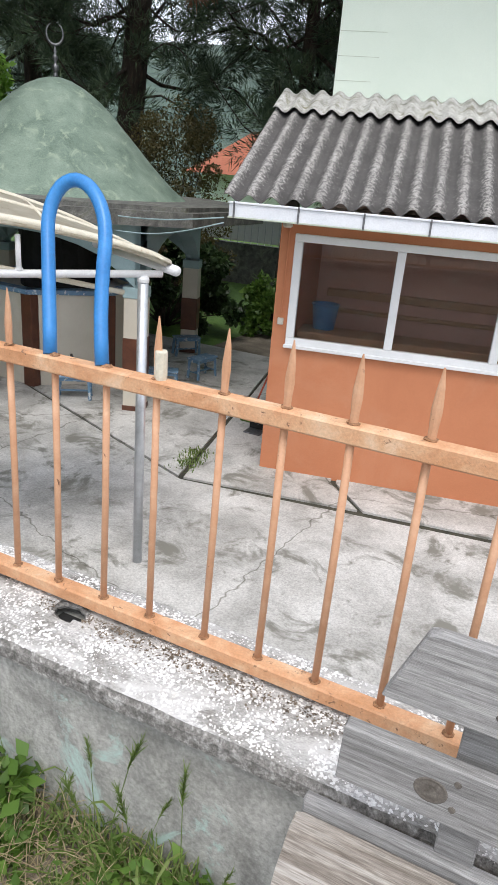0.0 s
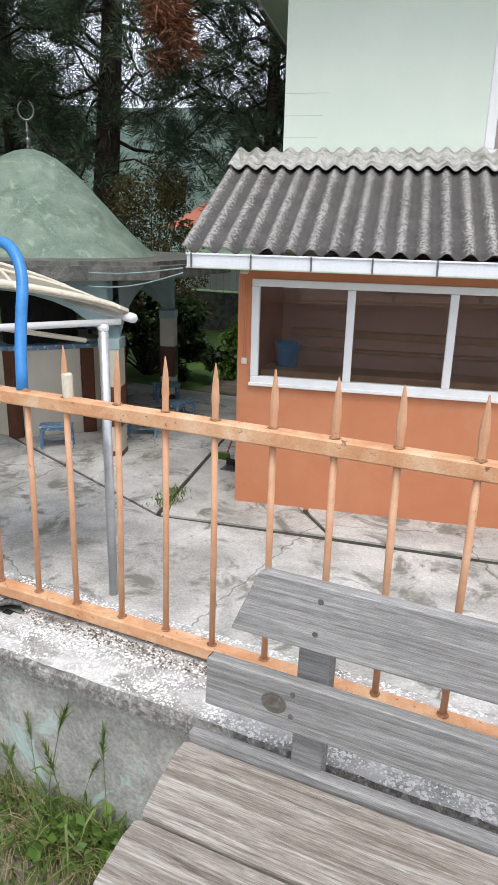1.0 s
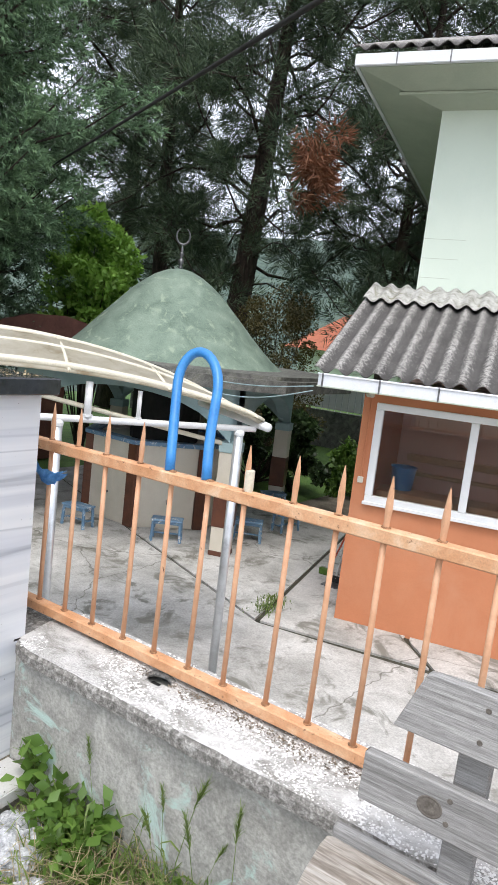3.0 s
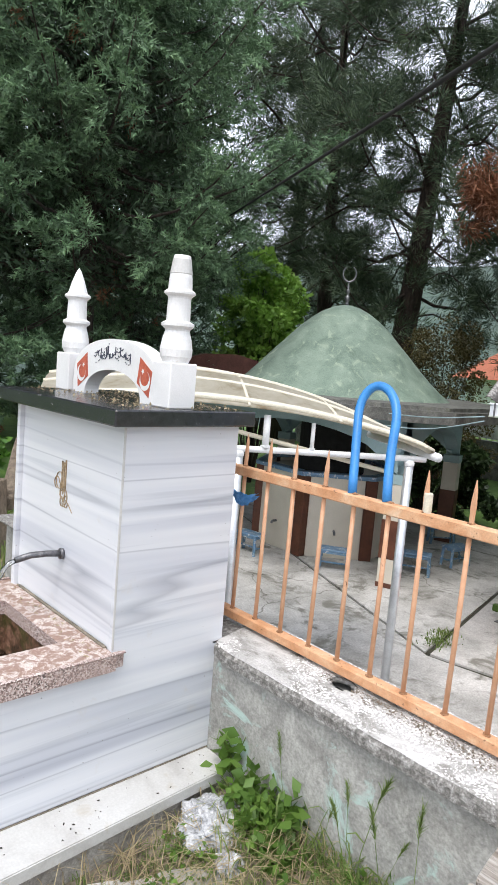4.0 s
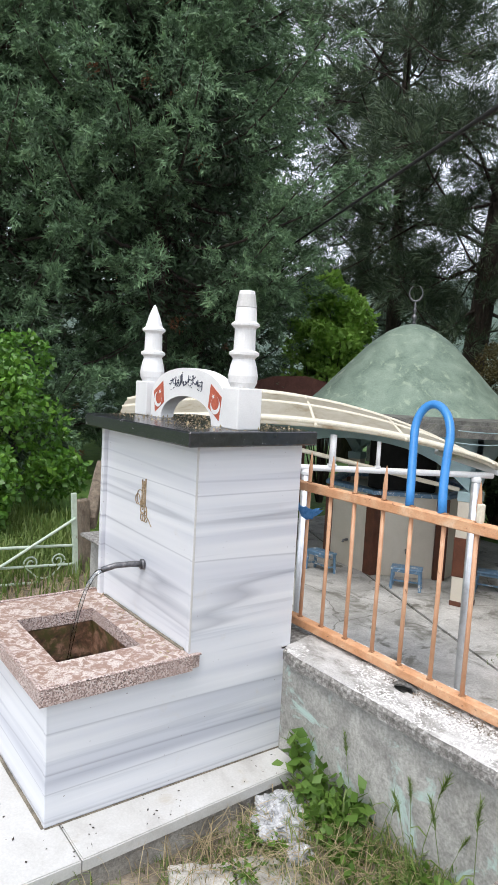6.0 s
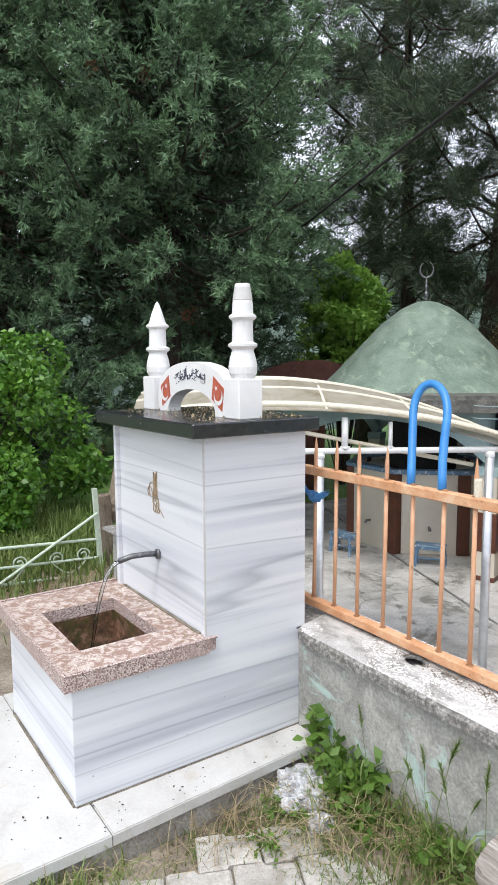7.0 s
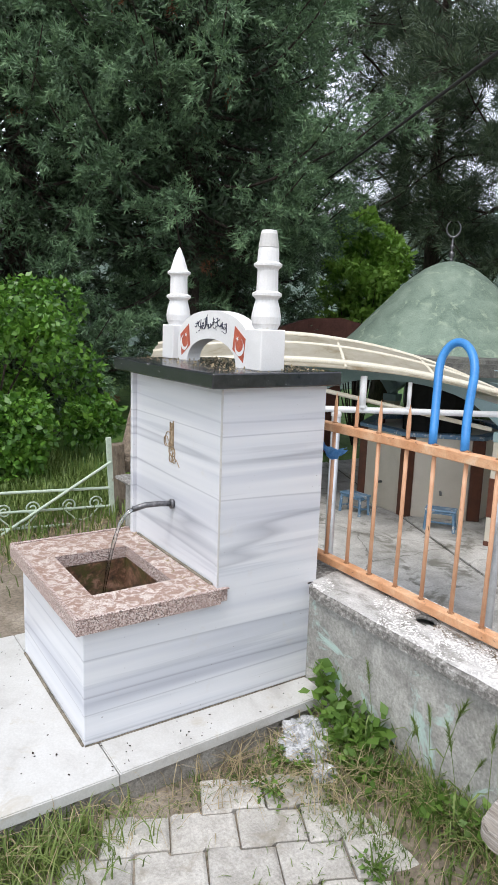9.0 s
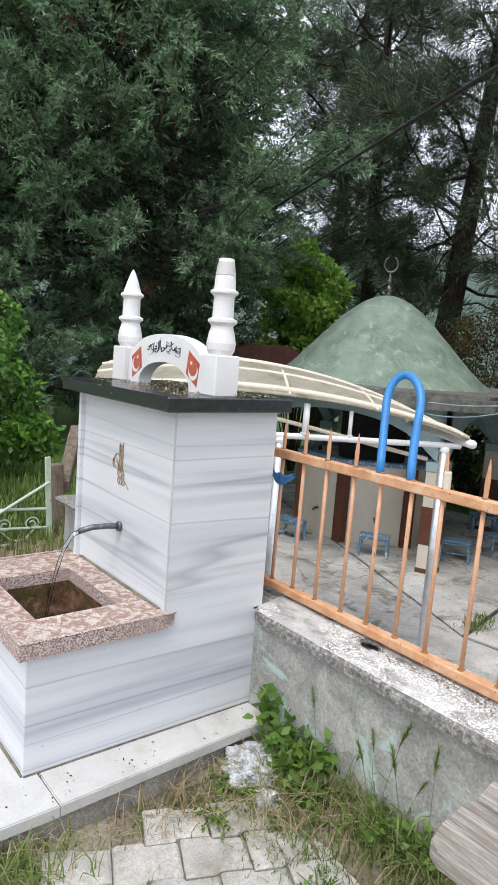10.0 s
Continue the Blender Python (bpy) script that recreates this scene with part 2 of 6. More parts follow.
M["rough_concrete"] = surface("rough_base_concrete", [(0.3, (0.20, 0.185, 0.165)), (0.5, (0.32, 0.30, 0.27)), (0.7, (0.45, 0.43, 0.40))], 9, 90, 0.4, 0.92, relief=0.6, depth=0.008)
M["grey_wood"] = surface("silvered_wood", [(0.3, (0.18, 0.175, 0.17)), (0.5, (0.30, 0.295, 0.29)), (0.7, (0.43, 0.425, 0.415))], 3.0, 30, 0.5, 0.85, relief=0.6, depth=0.003,
                         stretch=(1.1, 26, 40), turn=(0, 0.5, 0), dist=0.8, each=0.1)
M["seat_wood"] = surface("worn_seat_wood", [(0.3, (0.14, 0.115, 0.095)), (0.5, (0.29, 0.255, 0.22)), (0.68, (0.44, 0.41, 0.37))], 3.0, 28, 0.5, 0.85, relief=0.7, depth=0.004,
                         stretch=(1.3, 24, 36), dist=0.9, stain=(0.50, 0.47, 0.44), stain_scale=2.0, stain_cut=(0.55, 0.72), each=0.08)
M["knot"] = surface("dark_knot", [(0.3, (0.07, 0.06, 0.05)), (0.7, (0.18, 0.16, 0.14))], 60, 200, 0.3, 0.85)
M["orange_wall"] = surface("orange_render", [(0.3, (0.545, 0.205, 0.098)), (0.7, (0.615, 0.245, 0.122))], 2.0, 150, 0.10, 0.85, relief=0.25, depth=0.004,
                           stain=(0.60, 0.275, 0.155), stain_scale=1.2, stain_cut=(0.5, 0.8))
M["pale_wall"] = surface("pale_green_render", [(0.3, (0.66, 0.75, 0.66)), (0.7, (0.72, 0.80, 0.71))], 1.2, 120, 0.06, 0.85, relief=0.2, depth=0.004)
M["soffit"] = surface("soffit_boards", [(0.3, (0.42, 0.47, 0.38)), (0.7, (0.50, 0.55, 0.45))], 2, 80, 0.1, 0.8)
M["pvc"] = surface("white_pvc", [(0.3, (0.80, 0.81, 0.82)), (0.7, (0.86, 0.87, 0.88))], 3, 100, 0.05, 0.35, relief=0.03)
M["gutter_mat"] = surface("white_gutter", [(0.3, (0.72, 0.75, 0.80)), (0.7, (0.82, 0.84, 0.88))], 4, 90, 0.1, 0.35, relief=0.05)


def fibre_mat():
    """Fibre cement with pale lichen specks; a wave along x pales crests, darkens troughs."""
    m, nodes, links, vec, bsdf = start("lichened_fibre_cement", rough=0.95, local=True)
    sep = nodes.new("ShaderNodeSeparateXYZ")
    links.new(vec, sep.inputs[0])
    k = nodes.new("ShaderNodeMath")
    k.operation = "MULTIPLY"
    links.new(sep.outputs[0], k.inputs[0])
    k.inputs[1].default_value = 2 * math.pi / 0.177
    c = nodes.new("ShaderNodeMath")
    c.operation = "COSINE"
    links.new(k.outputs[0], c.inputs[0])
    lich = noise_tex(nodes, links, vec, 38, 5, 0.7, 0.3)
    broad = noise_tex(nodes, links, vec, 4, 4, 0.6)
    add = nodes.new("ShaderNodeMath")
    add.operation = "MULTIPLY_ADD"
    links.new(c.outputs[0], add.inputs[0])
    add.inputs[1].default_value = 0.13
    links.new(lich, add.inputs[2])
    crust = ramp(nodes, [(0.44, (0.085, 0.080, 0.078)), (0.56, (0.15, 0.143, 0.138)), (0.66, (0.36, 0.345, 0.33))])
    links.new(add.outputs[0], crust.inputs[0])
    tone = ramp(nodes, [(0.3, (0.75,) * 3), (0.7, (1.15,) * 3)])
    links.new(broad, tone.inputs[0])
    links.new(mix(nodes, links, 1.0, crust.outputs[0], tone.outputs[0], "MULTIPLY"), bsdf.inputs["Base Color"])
    bump(nodes, links, bsdf, lich, 0.6, 0.008)
    return m


M["fibre"] = fibre_mat()
M["fibre_ridge"] = surface("mossy_ridge_sheet", [(0.33, (0.22, 0.215, 0.185)), (0.47, (0.42, 0.415, 0.39)), (0.62, (0.56, 0.555, 0.54))], 9, 60, 0.4, 0.95, relief=0.6, depth=0.01,
                           stain=(0.15, 0.14, 0.07), stain_scale=7, stain_cut=(0.55, 0.7))
M["cream"] = surface("cream_panel", [(0.3, (0.60, 0.55, 0.46)), (0.7, (0.70, 0.65, 0.56))], 2, 100, 0.08, 0.5, relief=0.05)
M["brown_tile"] = surface("brown_tile", [(0.3, (0.085, 0.03, 0.018)), (0.7, (0.15, 0.055, 0.03))], 8, 100, 0.2, 0.35, relief=0.05)
M["kiosk_blue"] = surface("pale_blue_paint", [(0.3, (0.30, 0.43, 0.45)), (0.7, (0.40, 0.53, 0.55))], 3, 100, 0.12, 0.7)
M["blue_band"] = surface("blue_band", [(0.3, (0.10, 0.20, 0.33)), (0.7, (0.19, 0.32, 0.46))], 6, 100, 0.15, 0.5, stain=(0.62, 0.63, 0.62), stain_scale=16, stain_cut=(0.56, 0.62))
M["dome"] = surface("weathered_green_dome", [(0.3, (0.115, 0.165, 0.13)), (0.48, (0.18, 0.245, 0.195)), (0.62, (0.23, 0.30, 0.24)), (0.75, (0.30, 0.36, 0.29))], 2.6, 60, 0.25, 0.85, relief=0.45, depth=0.02,
                    stain=(0.27, 0.335, 0.255), stain_scale=5.5, stain_cut=(0.56, 0.64), detail=12)
M["slab_conc"] = surface("stained_slab_edge", [(0.3, (0.06, 0.062, 0.056)), (0.5, (0.14, 0.14, 0.128)), (0.7, (0.28, 0.28, 0.255))], 6, 70, 0.4, 0.9, relief=0.5, stain=(0.10, 0.10, 0.07), stain_scale=6, stain_cut=(0.55, 0.7))
M["white_steel"] = surface("white_painted_steel", [(0.3, (0.70, 0.71, 0.72)), (0.7, (0.80, 0.81, 0.82))], 8, 150, 0.12, 0.4, stain=(0.35, 0.25, 0.17), stain_scale=18, stain_cut=(0.68, 0.78))
M["cream_steel"] = surface("cream_painted_steel", [(0.3, (0.58, 0.53, 0.42)), (0.7, (0.70, 0.66, 0.55))], 8, 150, 0.15, 0.45, stain=(0.30, 0.20, 0.12), stain_scale=14, stain_cut=(0.62, 0.75))
M["canopy"] = translucent_sheet()
M["concrete"] = surface("courtyard_concrete", [(0.3, (0.32, 0.315, 0.295)), (0.45, (0.46, 0.45, 0.43)), (0.56, (0.58, 0.57, 0.55)), (0.70, (0.66, 0.65, 0.63))], 1.7, 70, 0.34, 0.85, relief=0.6, depth=0.006,
                        stain=(0.20, 0.195, 0.17), stain_scale=2.3, stain_cut=(0.53, 0.62), detail=14)
cm = M["concrete"]
cn, cl = cm.node_tree.nodes, cm.node_tree.links
cpos = cn.new("ShaderNodeNewGeometry").outputs["Position"]
warp = cn.new("ShaderNodeVectorMath")
warp.operation = "ADD"
cl.new(cpos, warp.inputs[0])
wob = cn.new("ShaderNodeTexNoise")
wob.inputs["Scale"].default_value = 5.0
cl.new(cpos, wob.inputs["Vector"])
half_warp = cn.new("ShaderNodeVectorMath")
half_warp.operation = "SCALE"
half_warp.inputs["Scale"].default_value = 0.16
cl.new(wob.outputs["Color"], half_warp.inputs[0])
cl.new(half_warp.outputs[0], warp.inputs[1])
cell = cn.new("ShaderNodeTexVoronoi")
cell.feature = "DISTANCE_TO_EDGE"
cell.inputs["Scale"].default_value = 0.42
cl.new(warp.outputs[0], cell.inputs["Vector"])
edge = ramp(cn, [(0.0010, (0.40, 0.39, 0.35)), (0.0034, (1, 1, 1))])
cl.new(cell.outputs["Distance"], edge.inputs[0])
old = cn["Principled BSDF"].inputs["Base Color"].links[0].from_socket
cl.new(mix(cn, cl, 1.0, old, edge.outputs[0], "MULTIPLY"), cn["Principled BSDF"].inputs["Base Color"])
M["joint"] = surface("dark_joint", [(0.3, (0.03, 0.03, 0.022)), (0.7, (0.09, 0.085, 0.06))], 10, 80, 0.4, 0.95)
M["earth"] = surface("trodden_earth", [(0.3, (0.13, 0.105, 0.075)), (0.5, (0.24, 0.20, 0.155)), (0.7, (0.36, 0.315, 0.255))], 2.2, 55, 0.45, 0.95, relief=0.8, depth=0.012)
M["lawn"] = surface("lawn", [(0.3, (0.075, 0.16, 0.03)), (0.7, (0.15, 0.27, 0.055))], 3, 60, 0.4, 0.9, relief=0.8, depth=0.03)
M["paver"] = surface("concrete_paver", [(0.3, (0.34, 0.325, 0.295)), (0.5, (0.45, 0.43, 0.40)), (0.7, (0.54, 0.525, 0.495))], 9, 110, 0.3, 0.92, relief=0.5, depth=0.004, each=0.12,
                     stain=(0.24, 0.215, 0.17), stain_scale=5, stain_cut=(0.55, 0.70))
M["bark"] = surface("pine_bark", [(0.3, (0.018, 0.013, 0.010)), (0.5, (0.05, 0.036, 0.028)), (0.7, (0.10, 0.072, 0.056))], 5, 30, 0.5, 0.95, relief=1.0, depth=0.05, stretch=(3, 3, 0.7))
M["pine"] = leafy("pine_needles", [(0.2, (0.014, 0.028, 0.018)), (0.5, (0.058, 0.095, 0.052)), (0.85, (0.14, 0.19, 0.095))], 0.6, 0.15)
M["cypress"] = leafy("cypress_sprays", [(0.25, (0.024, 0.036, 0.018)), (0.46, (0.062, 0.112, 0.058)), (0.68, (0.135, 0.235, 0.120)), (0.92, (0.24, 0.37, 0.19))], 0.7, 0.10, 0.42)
M["dry"] = leafy("dry_needles", [(0.15, (0.10, 0.04, 0.02)), (0.5, (0.22, 0.09, 0.045)), (0.85, (0.32, 0.15, 0.08))])
M["broadleaf"] = leafy("broad_leaves", [(0.2, (0.025, 0.08, 0.012)), (0.5, (0.085, 0.21, 0.025)), (0.8, (0.20, 0.38, 0.05))], 0.4, 0.22)
M["limeleaf"] = leafy("light_leaves", [(0.15, (0.04, 0.09, 0.015)), (0.5, (0.11, 0.21, 0.035)), (0.85, (0.22, 0.36, 0.07))], 0.5, 0.4)
M["lightleaf"] = leafy("pale_young_leaves", [(0.15, (0.07, 0.16, 0.022)), (0.5, (0.19, 0.36, 0.055)), (0.85, (0.33, 0.52, 0.11))], 0.5, 0.45)
M["darkleaf"] = leafy("dark_leaves", [(0.15, (0.010, 0.024, 0.008)), (0.5, (0.030, 0.062, 0.018)), (0.85, (0.07, 0.12, 0.035))], 0.5, 0.2)
M["thinleaf"] = leafy("thin_foliage", [(0.15, (0.04, 0.035, 0.015)), (0.5, (0.10, 0.085, 0.03)), (0.85, (0.17, 0.14, 0.05))], 0.6, 0.35)
M["grass"] = leafy("grass_blades", [(0.15, (0.06, 0.11, 0.02)), (0.5, (0.13, 0.20, 0.045)), (0.85, (0.27, 0.32, 0.10))], 0.55, 0.35)
M["straw"] = leafy("dry_grass", [(0.15, (0.20, 0.15, 0.08)), (0.5, (0.36, 0.29, 0.17)), (0.85, (0.50, 0.42, 0.27))], 0.7, 0.25)
M["roof_red"] = surface("red_roof_tiles", [(0.3, (0.30, 0.09, 0.045)), (0.7, (0.44, 0.15, 0.08))], 6, 60, 0.3, 0.85)
M["maroon"] = surface("maroon_sheet", [(0.3, (0.12, 0.045, 0.034)), (0.7, (0.20, 0.08, 0.058))], 5, 60, 0.3, 0.8, relief=0.4, depth=0.02)
M["hill"] = surface("wooded_hill", [(0.3, (0.03, 0.06, 0.045)), (0.5, (0.06, 0.10, 0.075)), (0.7, (0.10, 0.145, 0.10))], 0.35, 3.0, 0.6, 0.95, relief=0.6, depth=0.5)
M["green_steel"] = surface("pale_green_paint", [(0.3, (0.42, 0.52, 0.42)), (0.7, (0.55, 0.63, 0.52))], 12, 120, 0.2, 0.5, stain=(0.22, 0.13, 0.07), stain_scale=20, stain_cut=(0.64, 0.74))
M["old_wood"] = surface("old_post_wood", [(0.3, (0.10, 0.075, 0.055)), (0.7, (0.25, 0.205, 0.155))], 6, 40, 0.4, 0.9, stretch=(4, 4, 1), relief=0.6)
M["plastic_film"] = surface("clear_film", [(0.3, (0.26, 0.27, 0.28)), (0.48, (0.44, 0.45, 0.47)), (0.7, (0.68, 0.69, 0.71))], 38, 120, 0.3, 0.18, relief=0.6)
M["room"] = surface("dim_room", [(0.3, (0.62, 0.44, 0.37)), (0.7, (0.72, 0.54, 0.46))], 2, 60, 0.15, 0.8)
M["room_wood"] = surface("room_ledge", [(0.3, (0.46, 0.32, 0.18)), (0.7, (0.56, 0.42, 0.26))], 4, 60, 0.2, 0.6)
M["black"] = surface("black_rubber_and_shade", [(0.3, (0.012, 0.012, 0.012)), (0.7, (0.025, 0.025, 0.025))], 10, 100, 0.2, 0.95)
M["pane"] = glass_mat("window_glass", (0.92, 0.86, 0.84), 0.03)
M["water"] = glass_mat("water", (0.93, 0.96, 0.97), 0.12)
M["switch"] = surface("ivory_plastic", [(0.3, (0.60, 0.56, 0.48)), (0.7, (0.68, 0.64, 0.56))], 8, 90, 0.1, 0.5)


# ---------------------------------------------------------------- mesh helpers
def mesh_of(name, bm, material, smooth=False):
    bmesh.ops.recalc_face_normals(bm, faces=bm.faces[:])
    me = bpy.data.meshes.new(name)
    bm.to_mesh(me)
    bm.free()
    me.materials.append(material)
    if smooth:
        for p in me.polygons:
            p.use_smooth = True
    return me


def thing(name, label, category, at=(0, 0, 0), group="", kind="", turn=0):
    ob = new(name)
    ob.matrix_basis = pose(*at, 0, 0, turn)
    return tagged(ob, label, category, group, kind)


def part(name, bm, material, parent=None, label="", smooth=False, at=None):
    """One mesh object under a thing; with no parent a top-level object."""
    ob = new(name, mesh_of(name, bm, material, smooth))
    if parent:
        ob.parent = parent
    if at is not None:
        ob.matrix_basis = at
    if label:
        ob["label"] = label
    return ob


def box(x0, x1, y0, y1, z0, z1, bevel=0.0, bm=None, m=None, seg=1):
    own = bmesh.new()
    bmesh.ops.create_cube(own, size=1)
    bmesh.ops.transform(own, matrix=Matrix.LocRotScale(((x0 + x1) / 2, (y0 + y1) / 2, (z0 + z1) / 2), None, (x1 - x0, y1 - y0, z1 - z0)), verts=own.verts)
    if bevel:
        bmesh.ops.bevel(own, geom=own.edges[:], offset=bevel, segments=seg, affect="EDGES", profile=0.5)
    if m is not None:
        bmesh.ops.transform(own, matrix=m, verts=own.verts)
    return join(bm, own)


def join(bm, own):
    if bm is None:
        return own
    me = bpy.data.meshes.new("join")
    own.to_mesh(me)
    own.free()
    bm.from_mesh(me)
    bpy.data.meshes.remove(me)
    return bm


def tube(points, radius, sides=8, bm=None, closed=False, caps=True):
    """A round bar along a polyline; radius may be one number or one for each point."""
    bm = bm or bmesh.new()
    pts = [Vector(p) for p in points]
    rad = radius if isinstance(radius, (list, tuple)) else [radius] * len(pts)
    rings = []
    side = None
    for i, p in enumerate(pts):
        a = pts[max(i - 1, 0)] if not closed else pts[i - 1]
        b = pts[min(i + 1, len(pts) - 1)] if not closed else pts[(i + 1) % len(pts)]
        d = (b - a).normalized()
        if side is None:
            side = d.orthogonal().normalized()
        side = (side - d * side.dot(d)).normalized()
        up = d.cross(side)
        rings.append([bm.verts.new(p + rad[i] * (math.cos(2 * math.pi * k / sides) * side + math.sin(2 * math.pi * k / sides) * up)) for k in range(sides)])
    n = len(rings)
    for i in range(n if closed else n - 1):
        a, b = rings[i], rings[(i + 1) % n]
        for k in range(sides):
            bm.faces.new((a[k], a[(k + 1) % sides], b[(k + 1) % sides], b[k]))
    if caps and not closed:
        bm.faces.new(rings[0][::-1])
        bm.faces.new(rings[-1])
    return bm


def lathe(profile, sides=24, bm=None, at=(0, 0, 0)):
    """Turned body from (radius, height) pairs."""
    bm = bm or bmesh.new()
    c = Vector(at)
    rings = []
    for r, z in profile:
        if r < 1e-4:
            rings.append([bm.verts.new(c + Vector((0, 0, z)))])
        else:
            rings.append([bm.verts.new(c + Vector((r * math.cos(2 * math.pi * k / sides), r * math.sin(2 * math.pi * k / sides), z))) for k in range(sides)])
    for a, b in zip(rings, rings[1:]):
        for k in range(sides):
            k2 = (k + 1) % sides
            if len(a) == 1 and len(b) == 1:
                continue
            if len(a) == 1:
                bm.faces.new((a[0], b[k], b[k2]))
            elif len(b) == 1:
                bm.faces.new((a[k], a[k2], b[0]))
            else:
                bm.faces.new((a[k], a[k2], b[k2], b[k]))
    for ring, flip in ((rings[0], True), (rings[-1], False)):
        if len(ring) > 1:
            bm.faces.new(ring[::-1] if flip else ring)
    return bm


def prism(outline, z0, z1, bm=None):
    bm = bm or bmesh.new()
    lo = [bm.verts.new((x, y, z0)) for x, y in outline]
    hi = [bm.verts.new((x, y, z1)) for x, y in outline]
    n = len(lo)
    bm.faces.new(lo[::-1])
    bm.faces.new(hi)
    for i in range(n):
        bm.faces.new((lo[i], lo[(i + 1) % n], hi[(i + 1) % n], hi[i]))
    return bm


def soup(name, verts, faces, material, parent=None, tip_light=None):
    """One mesh from arrays of corners and triangles."""
    me = bpy.data.meshes.new(name)
    verts, faces = np.asarray(verts, np.float32), np.asarray(faces, np.int32)
    n, k = faces.shape
    me.vertices.add(len(verts))
    me.vertices.foreach_set("co", verts.ravel())
    me.loops.add(n * k)
    me.loops.foreach_set("vertex_index", faces.ravel())
    me.polygons.add(n)
    me.polygons.foreach_set("loop_start", np.arange(0, n * k, k, dtype=np.int32))
    me.polygons.foreach_set("loop_total", np.full(n, k, np.int32))
    me.update(calc_edges=True)
    if tip_light is not None:
        me.attributes.new("tip_light", "FLOAT", "POINT").data.foreach_set("value", np.asarray(tip_light, np.float32).ravel())
    me.materials.append(material)
    ob = new(name, me)
    if parent:
        ob.parent = parent
    return ob


def rough_up(bm, amount, scale=8.0, cut=0):
    if cut:
        bmesh.ops.subdivide_edges(bm, edges=bm.edges[:], cuts=cut, use_grid_fill=True)
    for v in bm.verts:
        v.co += amount * noise.noise_vector(v.co * scale)
    return bm
# ---------------------------------------------------------------- ground
LOW = -0.98


def smoothstep(a, b, v):
    t = np.clip((v - a) / (b - a), 0, 1)
    return t * t * (3 - 2 * t)


def ground_height(x, y):
    """Street level in front of the wall and in the garden beside it, the sunk courtyard behind."""
    edge = 1.14 + np.maximum(0, -3.4 - x) * 0.6
    low = smoothstep(-0.05, 0.05, y - edge)
    near_wall = 0.055 * smoothstep(0.5, 1.0, y) * (x < 3)
    bumps = 0.012 * np.sin(x * 5.1 + 1.3 * np.sin(y * 4.3)) * np.cos(y * 6.2)
    street = near_wall + 0.7 * bumps - 0.003
    far = np.maximum(0, y - 26) * 0.22 + np.maximum(0, -x - 22) * 0.10
    return street * (1 - low) + (LOW - 0.06) * low + np.minimum(far, 26)


def spread(near0, near1, step, far):
    mid = np.arange(near0, near1 + step / 2, step)
    grow = [0.5 * 1.35 ** k for k in range(30)]
    out = np.cumsum(grow)
    out = out[out < far]
    return np.concatenate([(near0 - out)[::-1], mid, near1 + out])


gx, gy = spread(-6.0, 2.0, 0.08, 900), spread(-2.0, 4.0, 0.08, 900)
GX, GY = np.meshgrid(gx, gy)
GZ = ground_height(GX, GY)
idx = np.arange(GX.size).reshape(GX.shape)
quads = np.stack([idx[:-1, :-1], idx[:-1, 1:], idx[1:, 1:], idx[1:, :-1]], -1).reshape(-1, 4)
ground = soup("ground", np.stack([GX, GY, GZ], -1).reshape(-1, 3), quads, M["earth"])
ground.data.materials.append(M["lawn"])
ground.data.materials.append(M["hill"])
cx, cy = GX.ravel()[quads[:, 0]], GY.ravel()[quads[:, 0]]
which = np.where((cy > 9.6) | ((cx < -5.2) & (cy > -0.5)) | (cx < -9), 1, 0)
which = np.where((cy > 24) | (cx < -24), 2, which).astype(np.int32)
ground.data.polygons.foreach_set("material_index", which)
tagged(ground, "earth and grass ground, sunk behind the wall", "ground", kind="structure")

# courtyard slabs with dark joints
V = (-2.79, 4.86)
slabs = [
    [(-9.0, 1.5), (5.0, 1.5), (5.0, 6.10), (V[0] + 0.02, V[1] - 0.03), (-5.58, 5.98), (-9.0, 7.44)],
    [(V[0] - 0.04, V[1] + 0.03), (-3.44, 7.62), (-3.9, 9.55), (-9.0, 9.55), (-9.0, 7.49), (-5.58, 6.03)],
    [(V[0] + 0.02, V[1] + 0.03), (-1.20, 5.19), (-1.60, 5.60), (-2.4, 9.55), (-3.85, 9.55), (-3.40, 7.62)],
    [(-1.15, 5.20), (5.0, 6.16), (5.0, 9.55), (-2.34, 9.55), (-1.55, 5.62)],
]
paving = thing("courtyard_paving", "cracked grey concrete courtyard slabs with dark joints", "paving", kind="structure")
part("joint_bed", prism([(-9, 1.22), (5, 1.22), (5, 9.55), (-9, 9.55)], LOW - 0.1, LOW - 0.02), M["joint"], paving)
for outline in slabs:
    bm = prism(outline, LOW - 0.09, LOW)
    part("concrete_slab", bm, M["concrete"], paving)
part("concrete_slab", prism([(-9, 1.25), (5, 1.25), (5, 1.49), (-9, 1.49)], LOW - 0.09, LOW - 0.003), M["concrete"], paving)

# retaining wall with its coping
wall = thing("garden_wall", "low grey rendered wall with flaking turquoise paint and a chipped coping", "wall", kind="structure")
bm = box(-1.386, 4.5, 1.002, 1.24, -1.05, 0.535, bm=None)
part("wall_body", bm, M["render_wall"], wall)
part("wall_body", box(-3.5, -1.388, 1.06, 1.24, -1.05, 0.535), M["render_wall"], wall)


def coping_z(y):
    return 0.547 + (y - 0.97) * 0.17 if y < 1.13 else 0.574 + (y - 1.13) * 0.03


